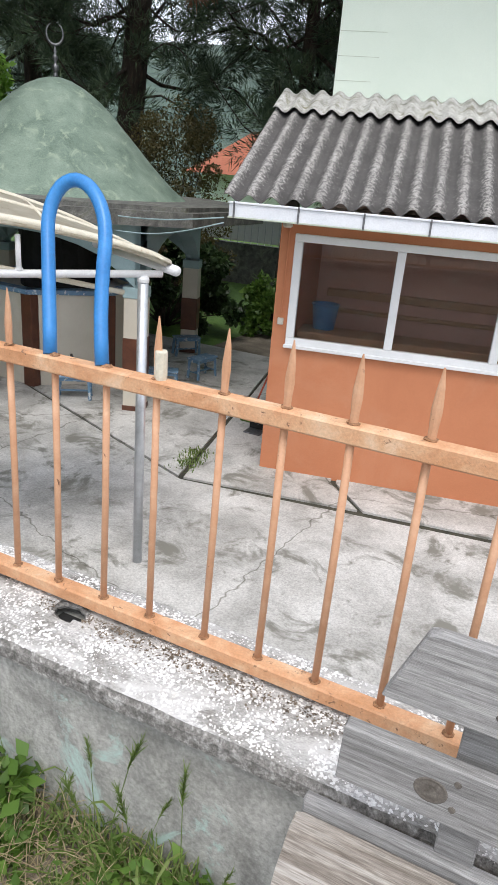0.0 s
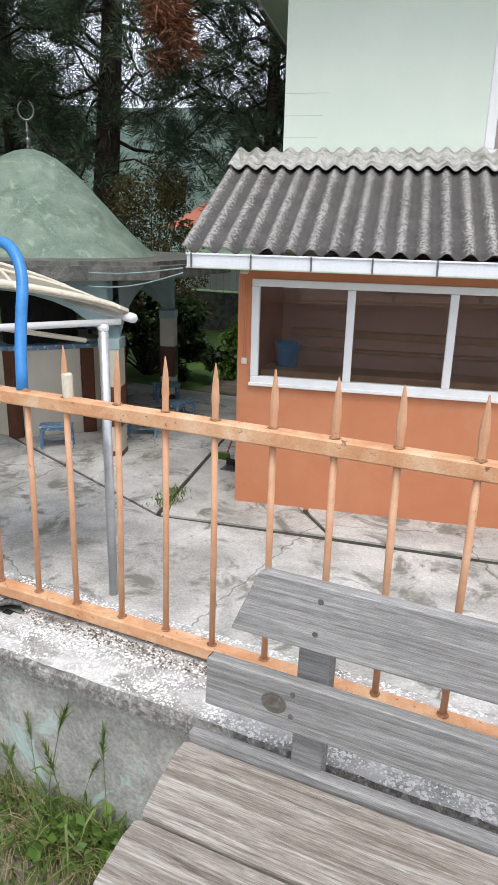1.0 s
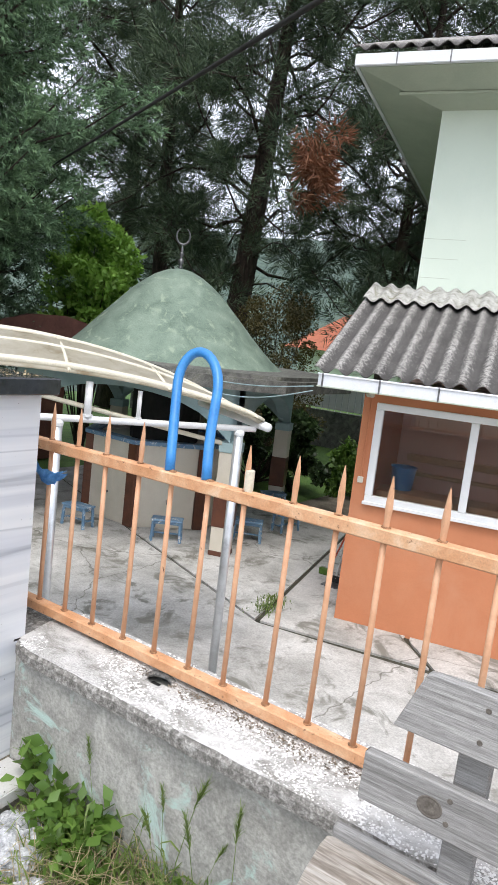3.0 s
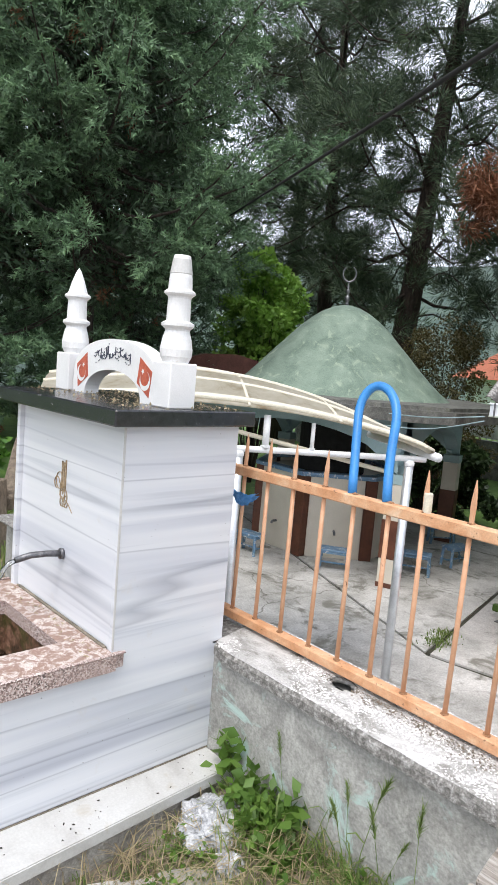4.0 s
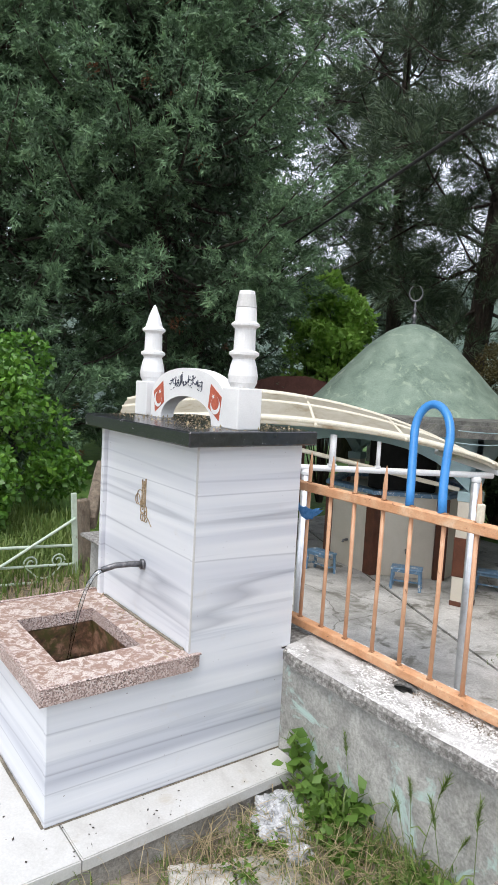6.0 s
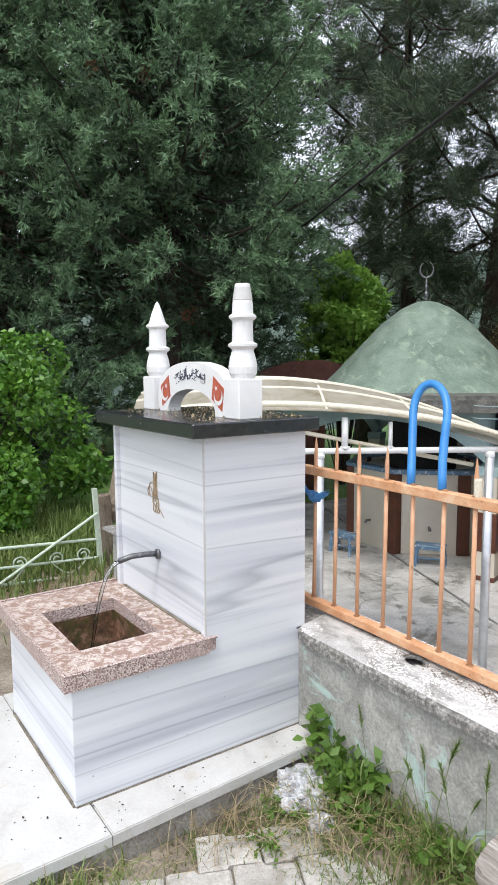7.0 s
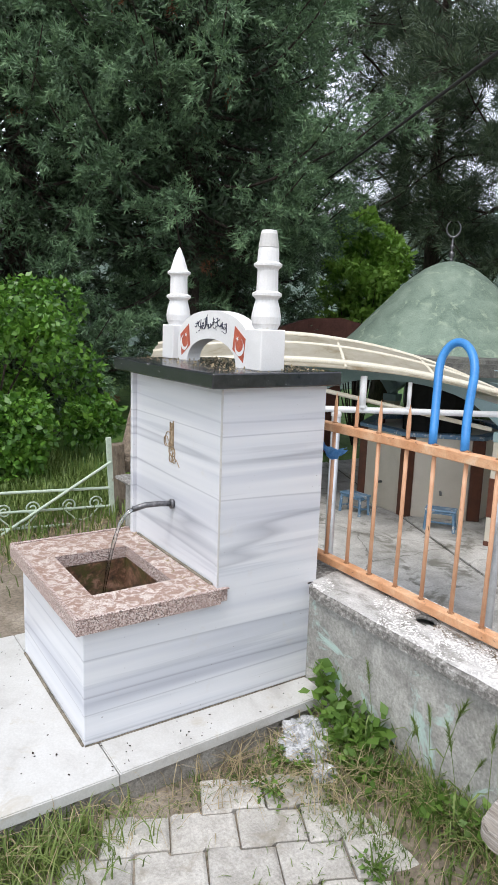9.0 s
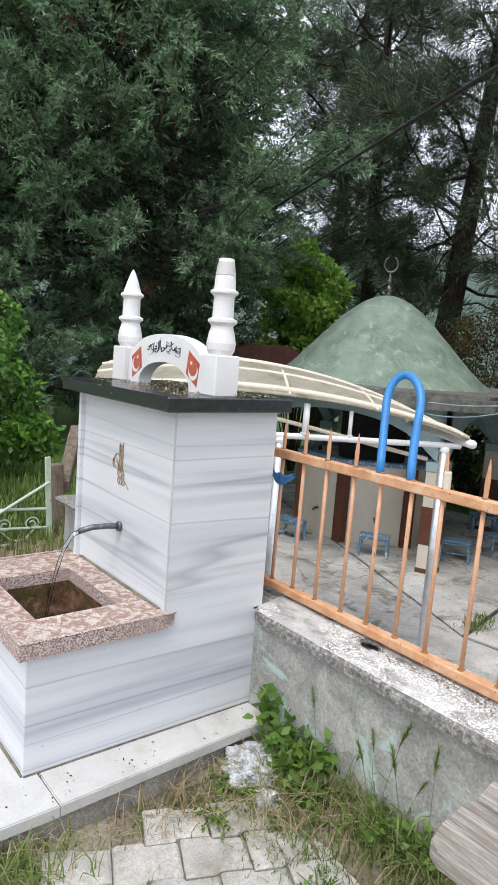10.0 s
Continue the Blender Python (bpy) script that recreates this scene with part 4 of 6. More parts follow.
def house():
    h = thing("orange_annex", "orange rendered annex with white window band under a corrugated roof", "building")
    h.matrix_basis = HM
    wx0, wx1, wz0, wz1 = -2.175, 2.6, 0.243, 1.205
    for a, b, c, d, n in ((HX0, HX1, LOW - 0.05, wz0, "wall_front"), (HX0, wx0, wz0, wz1, "wall_front"), (wx1, HX1, wz0, wz1, "wall_front"), (HX0, HX1, wz1, 1.36, "wall_front")):
        part(n, box(a, b, FY, FY + 0.18, c, d), M["orange_wall"], h)
    part("wall_side", box(HX0, HX0 + 0.18, FY + 0.18, 7.0, LOW - 0.05, 1.36), M["orange_wall"], h)
    part("wall_side", box(HX1 - 0.18, HX1, FY + 0.18, 7.0, LOW - 0.05, 1.36), M["orange_wall"], h)
    part("wall_lining", box(HX0 + 0.18, HX1 - 0.18, 6.96, 7.0, LOW - 0.05, 1.8), M["room"], h)
    part("floor", box(HX0 + 0.18, HX1 - 0.18, FY + 0.18, 6.96, LOW - 0.05, LOW + 0.05), M["room"], h)
    part("inner_ceiling", box(HX0 + 0.18, HX1 - 0.18, FY + 0.18, 6.96, 1.37, 1.40), M["room"], h)
    part("inner_ledge", box(HX0 + 0.19, HX1 - 0.19, FY + 0.19, FY + 0.55, 0.10, 0.345, 0.01), M["room_wood"], h, "light wooden ledge inside")
    part("inner_rail", box(HX0 + 0.3, HX1 - 0.3, 6.85, 6.93, 0.52, 0.60, 0.01), M["room_wood"], h)
    part("inner_rail", box(HX0 + 0.3, HX1 - 0.3, 6.85, 6.93, 0.36, 0.40, 0.01), M["room_wood"], h)
    # window band
    w = part("window_frame", box(wx0, wx1, FY - 0.02, FY + 0.05, wz1 - 0.065, wz1, 0.006), M["pvc"], h, "white plastic window frame")
    part("frame_bar", box(wx0, wx1, FY - 0.02, FY + 0.05, wz0, wz0 + 0.07, 0.006), M["pvc"], w)
    part("sill", box(wx0 - 0.01, wx1, FY - 0.05, FY - 0.021, wz0 - 0.02, wz0 + 0.012, 0.005), M["pvc"], w)
    mull = [wx0 + 0.036, -1.272, -0.392, 0.49, 1.37, wx1 - 0.036]
    for x in mull:
        part("frame_bar", box(x - 0.036, x + 0.036, FY - 0.024, FY + 0.05, wz0 + 0.07, wz1 - 0.065, 0.006), M["pvc"], w)
    for a, b in zip(mull, mull[1:]):
        p = part("pane", box(a + 0.036, b - 0.036, FY + 0.008, FY + 0.016, wz0 + 0.07, wz1 - 0.065), M["pane"], w, "tinted reflecting glass")
        p.visible_shadow = False
    # switch, conduit
    part("switch_box", box(-2.262, -2.208, FY - 0.03, FY - 0.001, 0.42, 0.48, 0.006), M["switch"], h, "ivory outdoor switch")
    part("conduit", tube([(-2.236, FY - 0.012, 0.48), (-2.234, FY - 0.012, 0.9), (-2.23, FY - 0.012, 1.30)], 0.008, 6), M["orange_wall"], h)
    part("lamp", lathe([(0.03, 0), (0.045, 0.015), (0.04, 0.04), (0.0, 0.05)], 12), M["switch"], h, "small round wall lamp", at=pose(-2.25, FY - 0.02, 1.245))
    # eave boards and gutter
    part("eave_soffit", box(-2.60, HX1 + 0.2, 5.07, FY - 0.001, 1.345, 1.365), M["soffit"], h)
    gut = part("gutter", box(-2.635, HX1 + 0.2, 5.00, 5.035, 1.312, 1.425, 0.008), M["gutter_mat"], h, "white sectional gutter")
    part("gutter_floor", box(-2.635, HX1 + 0.2, 5.036, 5.068, 1.312, 1.324), M["gutter_mat"], gut)
    part("gutter_lip", box(-2.64, HX1 + 0.2, 4.988, 4.999, 1.415, 1.431, 0.003), M["gutter_mat"], gut)
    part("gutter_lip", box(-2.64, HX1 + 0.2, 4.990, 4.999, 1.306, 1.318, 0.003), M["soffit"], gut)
    x = -2.59
    for step in (0.51, 0.50, 0.49, 0.50, 0.53, 0.5, 0.5, 0.5, 0.5, 0.5, 0.5):
        part("gutter_clip", box(x - 0.007, x + 0.007, 4.985, 5.0, 1.309, 1.430, 0.002), M["old_steel"], gut)
        x += step
    return h


house()


def corrugated(x0, x1, y0, z0, y1, z1, pitch, amp, thick, jag):
    """A corrugated sheet that climbs from (y0, z0) to (y1, z1)."""
    bm = bmesh.new()
    n = int((x1 - x0) / (pitch / 10))
    m = 9
    rnd = random.Random(int(x0 * 100))
    length = math.hypot(y1 - y0, z1 - z0)
    ny, nz = -(z1 - z0) / length, (y1 - y0) / length
    layers = []
    for off in (0.0, -thick):
        g = []
        for i in range(n + 1):
            x = x0 + (x1 - x0) * i / n
            wave = amp * math.cos(2 * math.pi * x / pitch) + off
            col = []
            for j in range(m + 1):
                s = j / m
                lump = 0.004 * noise.noise(Vector((x * 14, s * 30, 2)))
                jagged = jag * noise.noise(Vector((x * 9, 5, 1))) if j == 0 else 0
                col.append(bm.verts.new((x, y0 + (y1 - y0) * s + ny * (wave + lump) + jagged, z0 + (z1 - z0) * s + nz * (wave + lump))))
            g.append(col)
        layers.append(g)
    top, bot = layers
    for i in range(n):
        for j in range(m):
            bm.faces.new((top[i][j], top[i + 1][j], top[i + 1][j + 1], top[i][j + 1]))
            bm.faces.new((bot[i + 1][j], bot[i][j], bot[i][j + 1], bot[i + 1][j + 1]))
        bm.faces.new((top[i + 1][0], top[i][0], bot[i][0], bot[i + 1][0]))
        bm.faces.new((top[i][m], top[i + 1][m], bot[i + 1][m], bot[i][m]))
    for i in (0, n):
        for j in range(m):
            bm.faces.new((top[i][j], top[i][j + 1], bot[i][j + 1], bot[i][j]))
    return bm


roof = thing("corrugated_roof", "grey lichen-covered corrugated fibre-cement lean-to roof", "roof")
roof.matrix_basis = HM
for k in range(8):
    x0 = -2.68 + 0.885 * k
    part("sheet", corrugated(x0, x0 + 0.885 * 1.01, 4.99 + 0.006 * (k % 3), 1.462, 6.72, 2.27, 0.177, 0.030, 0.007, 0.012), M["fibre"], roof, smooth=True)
for k in range(8):
    x0 = -2.68 + 0.885 * k
    part("ridge_sheet", corrugated(x0, x0 + 0.885 * 1.01, 6.52, 2.235, 6.99, 2.445, 0.177, 0.026, 0.007, 0.01), M["fibre_ridge"], roof, "paler mossy top sheet", smooth=True)


def main_house():
    h = thing("main_house", "pale green rendered two-storey house with deep eaves", "house")
    h.matrix_basis = HM
    x0, x1, y0 = -2.20, 9.0, 7.0
    wx0, wx1, wz0, wz1 = -0.175, 1.0, 2.36, 3.85
    for a, b, c, d in ((x0, x1, LOW, wz0), (x0, wx0, wz0, wz1), (wx1, x1, wz0, wz1), (x0, x1, wz1, 4.335)):
        part("wall", box(a, b, y0, y0 + 0.25, c, d), M["pale_wall"], h)
    part("wall", box(x0, x0 + 0.25, y0 + 0.25, 14.0, LOW, 4.335), M["pale_wall"], h)
    part("wall", box(x0 + 0.25, x1, 13.75, 14.0, LOW, 4.25), M["pale_wall"], h)
    part("wall", box(x1 - 0.25, x1, y0 + 0.25, 13.75, LOW, 4.25), M["pale_wall"], h)
    win = part("window", box(wx0, wx1, y0 - 0.01, y0 + 0.06, wz0, wz0 + 0.09, 0.008), M["pvc"], h, "white plastic window")
    for a, b, c, d in ((wx0, wx1, wz1 - 0.08, wz1), (wx0, wx0 + 0.1, wz0 + 0.09, wz1 - 0.08), (wx1 - 0.1, wx1, wz0 + 0.09, wz1 - 0.08)):
        part("frame_bar", box(a, b, y0 - 0.01, y0 + 0.06, c, d, 0.008), M["pvc"], win)
    part("pane", box(wx0 + 0.1, wx1 - 0.1, y0 + 0.02, y0 + 0.03, wz0 + 0.09, wz1 - 0.08), M["pane"], win)
    part("sill", box(wx0 - 0.06, wx1 + 0.06, y0 - 0.06, y0 - 0.012, wz0 - 0.05, wz0 - 0.005, 0.006), M["pvc"], win)
    part("curtain", box(wx0, wx1, y0 + 0.12, y0 + 0.14, wz0, wz1), M["pvc"], win)
    # eaves: sloping boarded soffit behind a white gutter
    bm = bmesh.new()
    for xa, ya, za in ((-2.98, 6.27, 4.50),):
        v = [bm.verts.new(p) for p in ((xa, ya, za), (9.6, ya, za), (9.6, y0 + 0.02, 4.32), (x0 + 0.02, y0 + 0.02, 4.32), (x0 + 0.02, 14.0, 4.32), (xa, 14.6, za))]
        bm.faces.new(v[:4])
        bm.faces.new((v[0], v[3], v[4], v[5]))
        up = [bm.verts.new(q.co + Vector((0, 0, 0.05))) for q in v]
        bm.faces.new(up[:4][::-1])
        bm.faces.new((up[5], up[4], up[3], up[0]))
        bm.faces.new((v[0], v[5], up[5], up[0]))
        bm.faces.new((v[1], v[0], up[0], up[1]))
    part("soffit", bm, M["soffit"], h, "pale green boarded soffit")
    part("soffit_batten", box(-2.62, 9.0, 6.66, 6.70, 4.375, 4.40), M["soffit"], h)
    part("fascia", box(-3.02, 9.6, 6.215, 6.262, 4.50, 4.615, 0.008), M["gutter_mat"], h, "white sectional gutter")
    part("fascia_board", box(-3.02, -2.985, 6.27, 14.6, 4.50, 4.62), M["gutter_mat"], h)
    for k in range(14):
        part("gutter_clip", box(-2.60 + 0.52 * k, -2.587 + 0.52 * k, 6.208, 6.214, 4.497, 4.617), M["old_steel"], h)
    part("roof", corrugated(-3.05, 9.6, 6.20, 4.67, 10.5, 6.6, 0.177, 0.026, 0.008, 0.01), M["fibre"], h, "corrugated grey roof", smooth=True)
    part("roof", box(-3.25, 9.6, 10.4, 14.6, 4.7, 6.5), M["fibre"], h)
    for k in range(3):
        z = 2.56 + 0.21 * k
        part("shutter_line", box(-2.19, -1.85 + 0.05 * k, y0 - 0.002, y0 - 0.0005, z, z + 0.004), M["soffit"], h)
    return h


main_house()

# ---------------------------------------------------------------- domed ablution pavilion
PC = (-6.1, 7.1)


def pavilion():
    p = thing("ablution_pavilion", "round ablution pavilion with a weathered green dome", "pavilion", (PC[0], PC[1], 0))
    prof = [(1.60, 1.27), (1.46, 1.38), (1.30, 1.53), (1.14, 1.69), (0.98, 1.86), (0.82, 2.03), (0.66, 2.20), (0.50, 2.33), (0.34, 2.44), (0.18, 2.515), (0.08, 2.54), (0.0, 2.55)]
    bm = lathe([(1.72, 1.20)] + prof, 48)
    for v in bm.verts:
        v.co += 0.012 * noise.noise_vector(v.co * 2.2)
    part("dome", bm, M["dome"], p, "weathered patchy green plaster dome", True)
    fin = [(0.05, 2.54), (0.03, 2.58), (0.025, 2.60), (0.055, 2.64), (0.05, 2.67), (0.02, 2.69), (0.016, 2.71), (0.042, 2.745), (0.036, 2.77), (0.014, 2.79), (0.03, 2.82), (0.012, 2.85), (0.012, 2.89)]
    part("finial", lathe([(0.8 * r, z) for r, z in fin], 14), M["old_steel"], p, "grey metal finial", True)
    ring = [(0.095 * math.cos(a), 0.0, 3.0 + 0.115 * math.sin(a)) for a in np.linspace(radians(118), radians(118 + 304), 20)]
    part("finial_crescent", tube(ring, [0.005 + 0.011 * math.sin(math.pi * k / 19) for k in range(20)], 8), M["old_steel"], p, "open crescent", True, at=pose(0, 0, 0, 0, 0, 40))
    # roof slab and eight outer pillars with arches
    R = 2.62
    turn0 = radians(22.5 + 4)
    oct_ = [(R * math.cos(turn0 + k * math.pi / 4), R * math.sin(turn0 + k * math.pi / 4)) for k in range(8)]
    part("roof_slab", prism(oct_, 1.08, 1.225), M["slab_conc"], p, "stained concrete roof slab")
    top2 = [(0.955 * x, 0.955 * y) for x, y in oct_]
    part("roof_upstand", prism(top2, 1.226, 1.27), M["slab_conc"], p)
    RP = 2.08
    posts = [(RP * math.cos(radians(-26 + 90 * k)), RP * math.sin(radians(-26 + 90 * k)), radians(-26 + 90 * k + 45)) for k in range(4)]
    for x, y, a in posts:
        col = part("pillar", box(-0.115, 0.115, -0.115, 0.115, LOW, 0.30, 0.006), M["cream"], p, at=pose(x, y, 0, 0, 0, math.degrees(a)))
        part("tile_band", box(-0.121, 0.121, -0.121, 0.121, -0.62, -0.14, 0.004), M["brown_tile"], col, "brown tiled band")
        part("tile_band", box(-0.121, 0.121, -0.121, 0.121, LOW, LOW + 0.06, 0.004), M["brown_tile"], col)
        part("pillar_head", box(-0.125, 0.125, -0.125, 0.125, 0.302, 0.42, 0.006), M["kiosk_blue"], col)
    for k in range(4):
        x0, y0, _ = posts[k]
        x1, y1, _ = posts[(k + 1) % 4]
        span = math.hypot(x1 - x0, y1 - y0)
        bm = bmesh.new()
        t = 0.10
        n = 14
        up, dn = [], []
        for y in (-t, t):
            u_, d_ = [], []
            for i in range(n + 1):
                s = i / n
                xx = -span / 2 + span * s
                q = min(abs(xx) / (span / 2 - 0.13), 1.0)
                u_.append(bm.verts.new((xx, y, 1.078)))
                d_.append(bm.verts.new((xx, y, 0.42 + 0.50 * math.sqrt(max(1 - q * q, 0)))))
            up.append(u_)
            dn.append(d_)
        for i in range(n):
            bm.faces.new((up[0][i], up[0][i + 1], dn[0][i + 1], dn[0][i]))
            bm.faces.new((up[1][i + 1], up[1][i], dn[1][i], dn[1][i + 1]))
            bm.faces.new((dn[0][i], dn[0][i + 1], dn[1][i + 1], dn[1][i]))
            bm.faces.new((up[0][i + 1], up[0][i], up[1][i], up[1][i + 1]))
        ang = math.degrees(math.atan2(y1 - y0, x1 - x0))
        part("arch_beam", bm, M["kiosk_blue"], p, "pale blue arched beam", at=pose((x0 + x1) / 2, (y0 + y1) / 2, 0, 0, 0, ang))
    # inner washing block: cream panels between brown strips
    RC = 0.95
    seven = 2 * math.pi / 7
    for k in range(7):
        a = radians(-68) + (k + 0.5) * seven
        wid = 2 * RC * math.tan(seven / 2)
        m = pose(RC * math.cos(a), RC * math.sin(a), 0, 0, 0, math.degrees(a) + 90)
        part("wash_panel", box(-wid / 2 + 0.085, wid / 2 - 0.085, -0.05, 0.05, LOW, 0.14, 0.006), M["cream"], p, at=m)
        part("tile_strip", box(wid / 2 - 0.083, wid / 2 + 0.083, -0.075, 0.045, LOW, 0.14, 0.006), M["brown_tile"], p, at=m)
        part("blue_cap", box(-wid / 2 - 0.04, wid / 2 + 0.04, -0.10, 0.06, 0.142, 0.20, 0.006), M["blue_band"], p, at=m)
        part("tap", tube([(0.0, -0.05, -0.60), (0.0, -0.12, -0.60), (0.0, -0.14, -0.63)], 0.018, 8), M["old_steel"], p, "small steel tap", at=m)
    part("tank", lathe([(0.90, LOW), (0.90, 0.10)], 14), M["cream"], p)
    # plain black cylinder from the tank top up to the roof slab
    part("black_cylinder", lathe([(0.5, 0.1), (0.5, 1.078)], 16), M["black"], p)
    return p


pavilion()


def stool(at, turn):
    s = thing("metal_stool", "low blue-grey metal stool on the courtyard concrete", "stool", at, "stools round the pavilion", turn=turn)
    part("seat", box(-0.20, 0.20, -0.11, 0.11, 0.26, 0.285, 0.008), M["blue_band"], s)
    for x in (-0.17, 0.17):
        for y in (-0.08, 0.08):
            part("leg", tube([(x, y, 0.26), (x * 1.08, y * 1.15, 0.0)], 0.021, 6), M["blue_band"], s)
        part("stretcher", tube([(x, -0.085, 0.09), (x, 0.085, 0.09)], 0.01, 6), M["blue_band"], s)
    part("stretcher", tube([(-0.175, 0, 0.09), (0.175, 0, 0.09)], 0.013, 6), M["blue_band"], s)
    part("apron", box(-0.185, 0.185, -0.095, 0.095, 0.225, 0.258, 0.006), M["blue_band"], s, "worn blue apron")
    return s


first_stool = stool((-5.0, 6.05, LOW), 35)
for x, y, a in ((-6.1, 5.55, 5), (-4.36, 6.95, 30), (-4.30, 7.85, 80), (-5.1, 8.75, 50)):
    copy_thing(first_stool, pose(x, y, LOW, 0, 0, a))

# ---------------------------------------------------------------- arched canopy
CA, CU, CV = Vector((-2.285, 3.475, 0)), Vector((-0.53, -0.848, 0)), Vector((-0.848, 0.53, 0))


def arch_z(s):
    return 1.055 + 0.445 * math.sin(math.pi * min(max((s + 0.17) / 3.6, 0), 1)) ** 0.75


def sheet_z(s, v):
    return 1.055 + (arch_z(s) - 1.055) * (0.56 + 0.44 * min(1.0, max(0.0, v) / 0.55) ** 0.8)


def cpoint(s, v, z):
    return CA + CU * s + CV * v + Vector((0, 0, z))


def canopy():
    c = thing("arched_canopy", "aged cream translucent arched canopy on white steel tubes", "canopy")
    SS = [-0.17 + 2.75 * k / 26 for k in range(27)]
    bm = bmesh.new()
    vs = [0.0, 0.25, 0.5, 0.75, 1.0, 1.25]
    g = [[[bm.verts.new(cpoint(s, v - 0.06, sheet_z(s, v) + 0.02 + dz + 0.004 * math.sin(9 * v + 3 * s))) for s in SS] for v in vs] for dz in (0.0, 0.006)]
    for lay in g:
        for j in range(len(vs) - 1):
            for i in range(len(SS) - 1):
                bm.faces.new((lay[j][i], lay[j][i + 1], lay[j + 1][i + 1], lay[j + 1][i]))
    part("sheet", bm, M["canopy"], c, "stained translucent plastic sheet", True)
    for v, r in ((0.0, 0.027), (0.30, 0.016), (0.62, 0.020), (1.2, 0.020)):
        part("rib", tube([cpoint(s, v, sheet_z(s, v + 0.06) + 0.022) for s in SS], r, 8), M["cream_steel"], c, smooth=True)
    for s in (-0.1, 0.55, 1.2, 1.9):
        part("purlin", tube([cpoint(s, q, sheet_z(s, q + 0.06) + 0.022) for q in (-0.05, 0.15, 0.35, 0.55, 1.18)], 0.012, 8), M["cream_steel"], c, smooth=True)
    part("edge_tube", tube([cpoint(-0.17, -0.1, 1.05), cpoint(-0.17, 1.3, 1.05)], 0.032, 12), M["white_steel"], c, smooth=True)
    part("tie_beam", tube([cpoint(-0.12, 0, 1.02), cpoint(2.6, 0, 1.02)], 0.023, 10), M["white_steel"], c, smooth=True)
    for s, r in ((1.06, 0.024), (0.73, 0.015), (1.9, 0.022)):
        riser = part("riser", tube([cpoint(s, 0, 1.02), cpoint(s, 0, sheet_z(s, 0) - 0.02)], r, 10), M["white_steel"], c, smooth=True)
        part("flange", tube([cpoint(s, 0, 1.040), cpoint(s, 0, 1.052)], r * 1.5, 10), M["white_steel"], riser)
    part("brace", tube([cpoint(0.1, 0.06, 0.90), cpoint(1.6, 0.06, 1.2)], 0.016, 8), M["cream_steel"], c, smooth=True)
    for s, v in ((0.0, 0.0), (1.24, 0.0)):
        q = cpoint(s, v, 0)
        post = part("post", tube([(q.x, q.y, LOW), (q.x, q.y, 1.0)], 0.033, 14), M["steel_tube"], c, "galvanised steel post", True)
        part("post_cap", lathe([(0.036, 0.97), (0.038, 0.99), (0.03, 1.01)], 14, at=(q.x, q.y, 0)), M["white_steel"], post)
    return c


canopy()
# ---------------------------------------------------------------- trees and planting
RNG = np.random.default_rng(5)


def unit(v):
    return v / np.maximum(np.linalg.norm(v, axis=-1, keepdims=True), 1e-6)


def blades(points, dirs, per, length, width, spread_amt, rng, droop=0.0):
    """Narrow pointed leaves that fan out round each twig's direction: corners and triangles."""
    n = len(points)
    p = np.repeat(points, per, 0)
    d = np.repeat(dirs, per, 0) + spread_amt * rng.normal(size=(n * per, 3))
    d[:, 2] -= droop
    d = unit(d)
    L = length * rng.uniform(0.6, 1.3, (n * per, 1))
    side = unit(np.cross(d, rng.normal(size=(n * per, 3)))) * width * rng.uniform(0.7, 1.3, (n * per, 1))
    along = np.repeat(dirs, per, 0) * (length * rng.uniform(-0.9, 0.6, (n * per, 1)))
    root = p + along
    a, b, tip = root - side * 0.5, root + side * 0.5, root + d * L
    verts = np.stack([a, b, tip], 1).reshape(-1, 3)
    return verts, np.arange(len(verts)).reshape(-1, 3)


def leaves(points, size, rng, normal_up=0.5):
    """Broad pointed leaves, folded a little: two triangles each."""
    n = len(points)
    d = unit(rng.normal(size=(n, 3)) + np.array([0, 0, -0.2]))
    up = unit(rng.normal(size=(n, 3)) + np.array([0, 0, 1.5 * normal_up]))
    side = unit(np.cross(d, up))
    L = size * rng.uniform(0.6, 1.3, (n, 1))
    w = side * L * 0.32
    mid = points + d * L * 0.45 - up * L * 0.06
    verts = np.stack([points, mid + w, points + d * L, mid - w], 1).reshape(-1, 3)
    i = np.arange(n)[:, None] * 4
    faces = np.concatenate([i + [0, 1, 2], i + [0, 2, 3]])
    return verts, faces


def limbs(trunk_points, branches, bm):
    for path, r0 in branches:
        k = len(path)
        tube(path, [r0 * (1 - 0.85 * i / (k - 1)) for i in range(k)], 6, bm)


def tufts(centres, axes, length, girth, per, needle, width, rng, taper=0.8, splay=0.7):
    """Plumes of needles: blades massed round short axes, thinner to the tip."""
    n = len(centres)
    u = rng.uniform(0, 1, (n * per, 1))
    c, a = np.repeat(centres, per, 0), np.repeat(axes, per, 0)
    size = np.repeat(rng.uniform(0.6, 1.35, (n, 1)), per, 0)
    rad = unit(np.cross(a, rng.normal(size=(n * per, 3))))
    r = girth * size * (1 - taper * u) * np.sqrt(rng.uniform(0, 1, (n * per, 1)))
    root = c + a * length * size * (u - 0.3) + rad * r
    d = unit(a * 0.8 + rad * splay + 0.35 * rng.normal(size=(n * per, 3)))
    L = needle * rng.uniform(0.6, 1.4, (n * per, 1))
    side = unit(np.cross(d, rng.normal(size=(n * per, 3)))) * width * rng.uniform(0.6, 1.4, (n * per, 1))
    verts = np.stack([root - side / 2, root + side / 2, root + d * L], 1).reshape(-1, 3)
    return verts, np.arange(len(verts)).reshape(-1, 3)


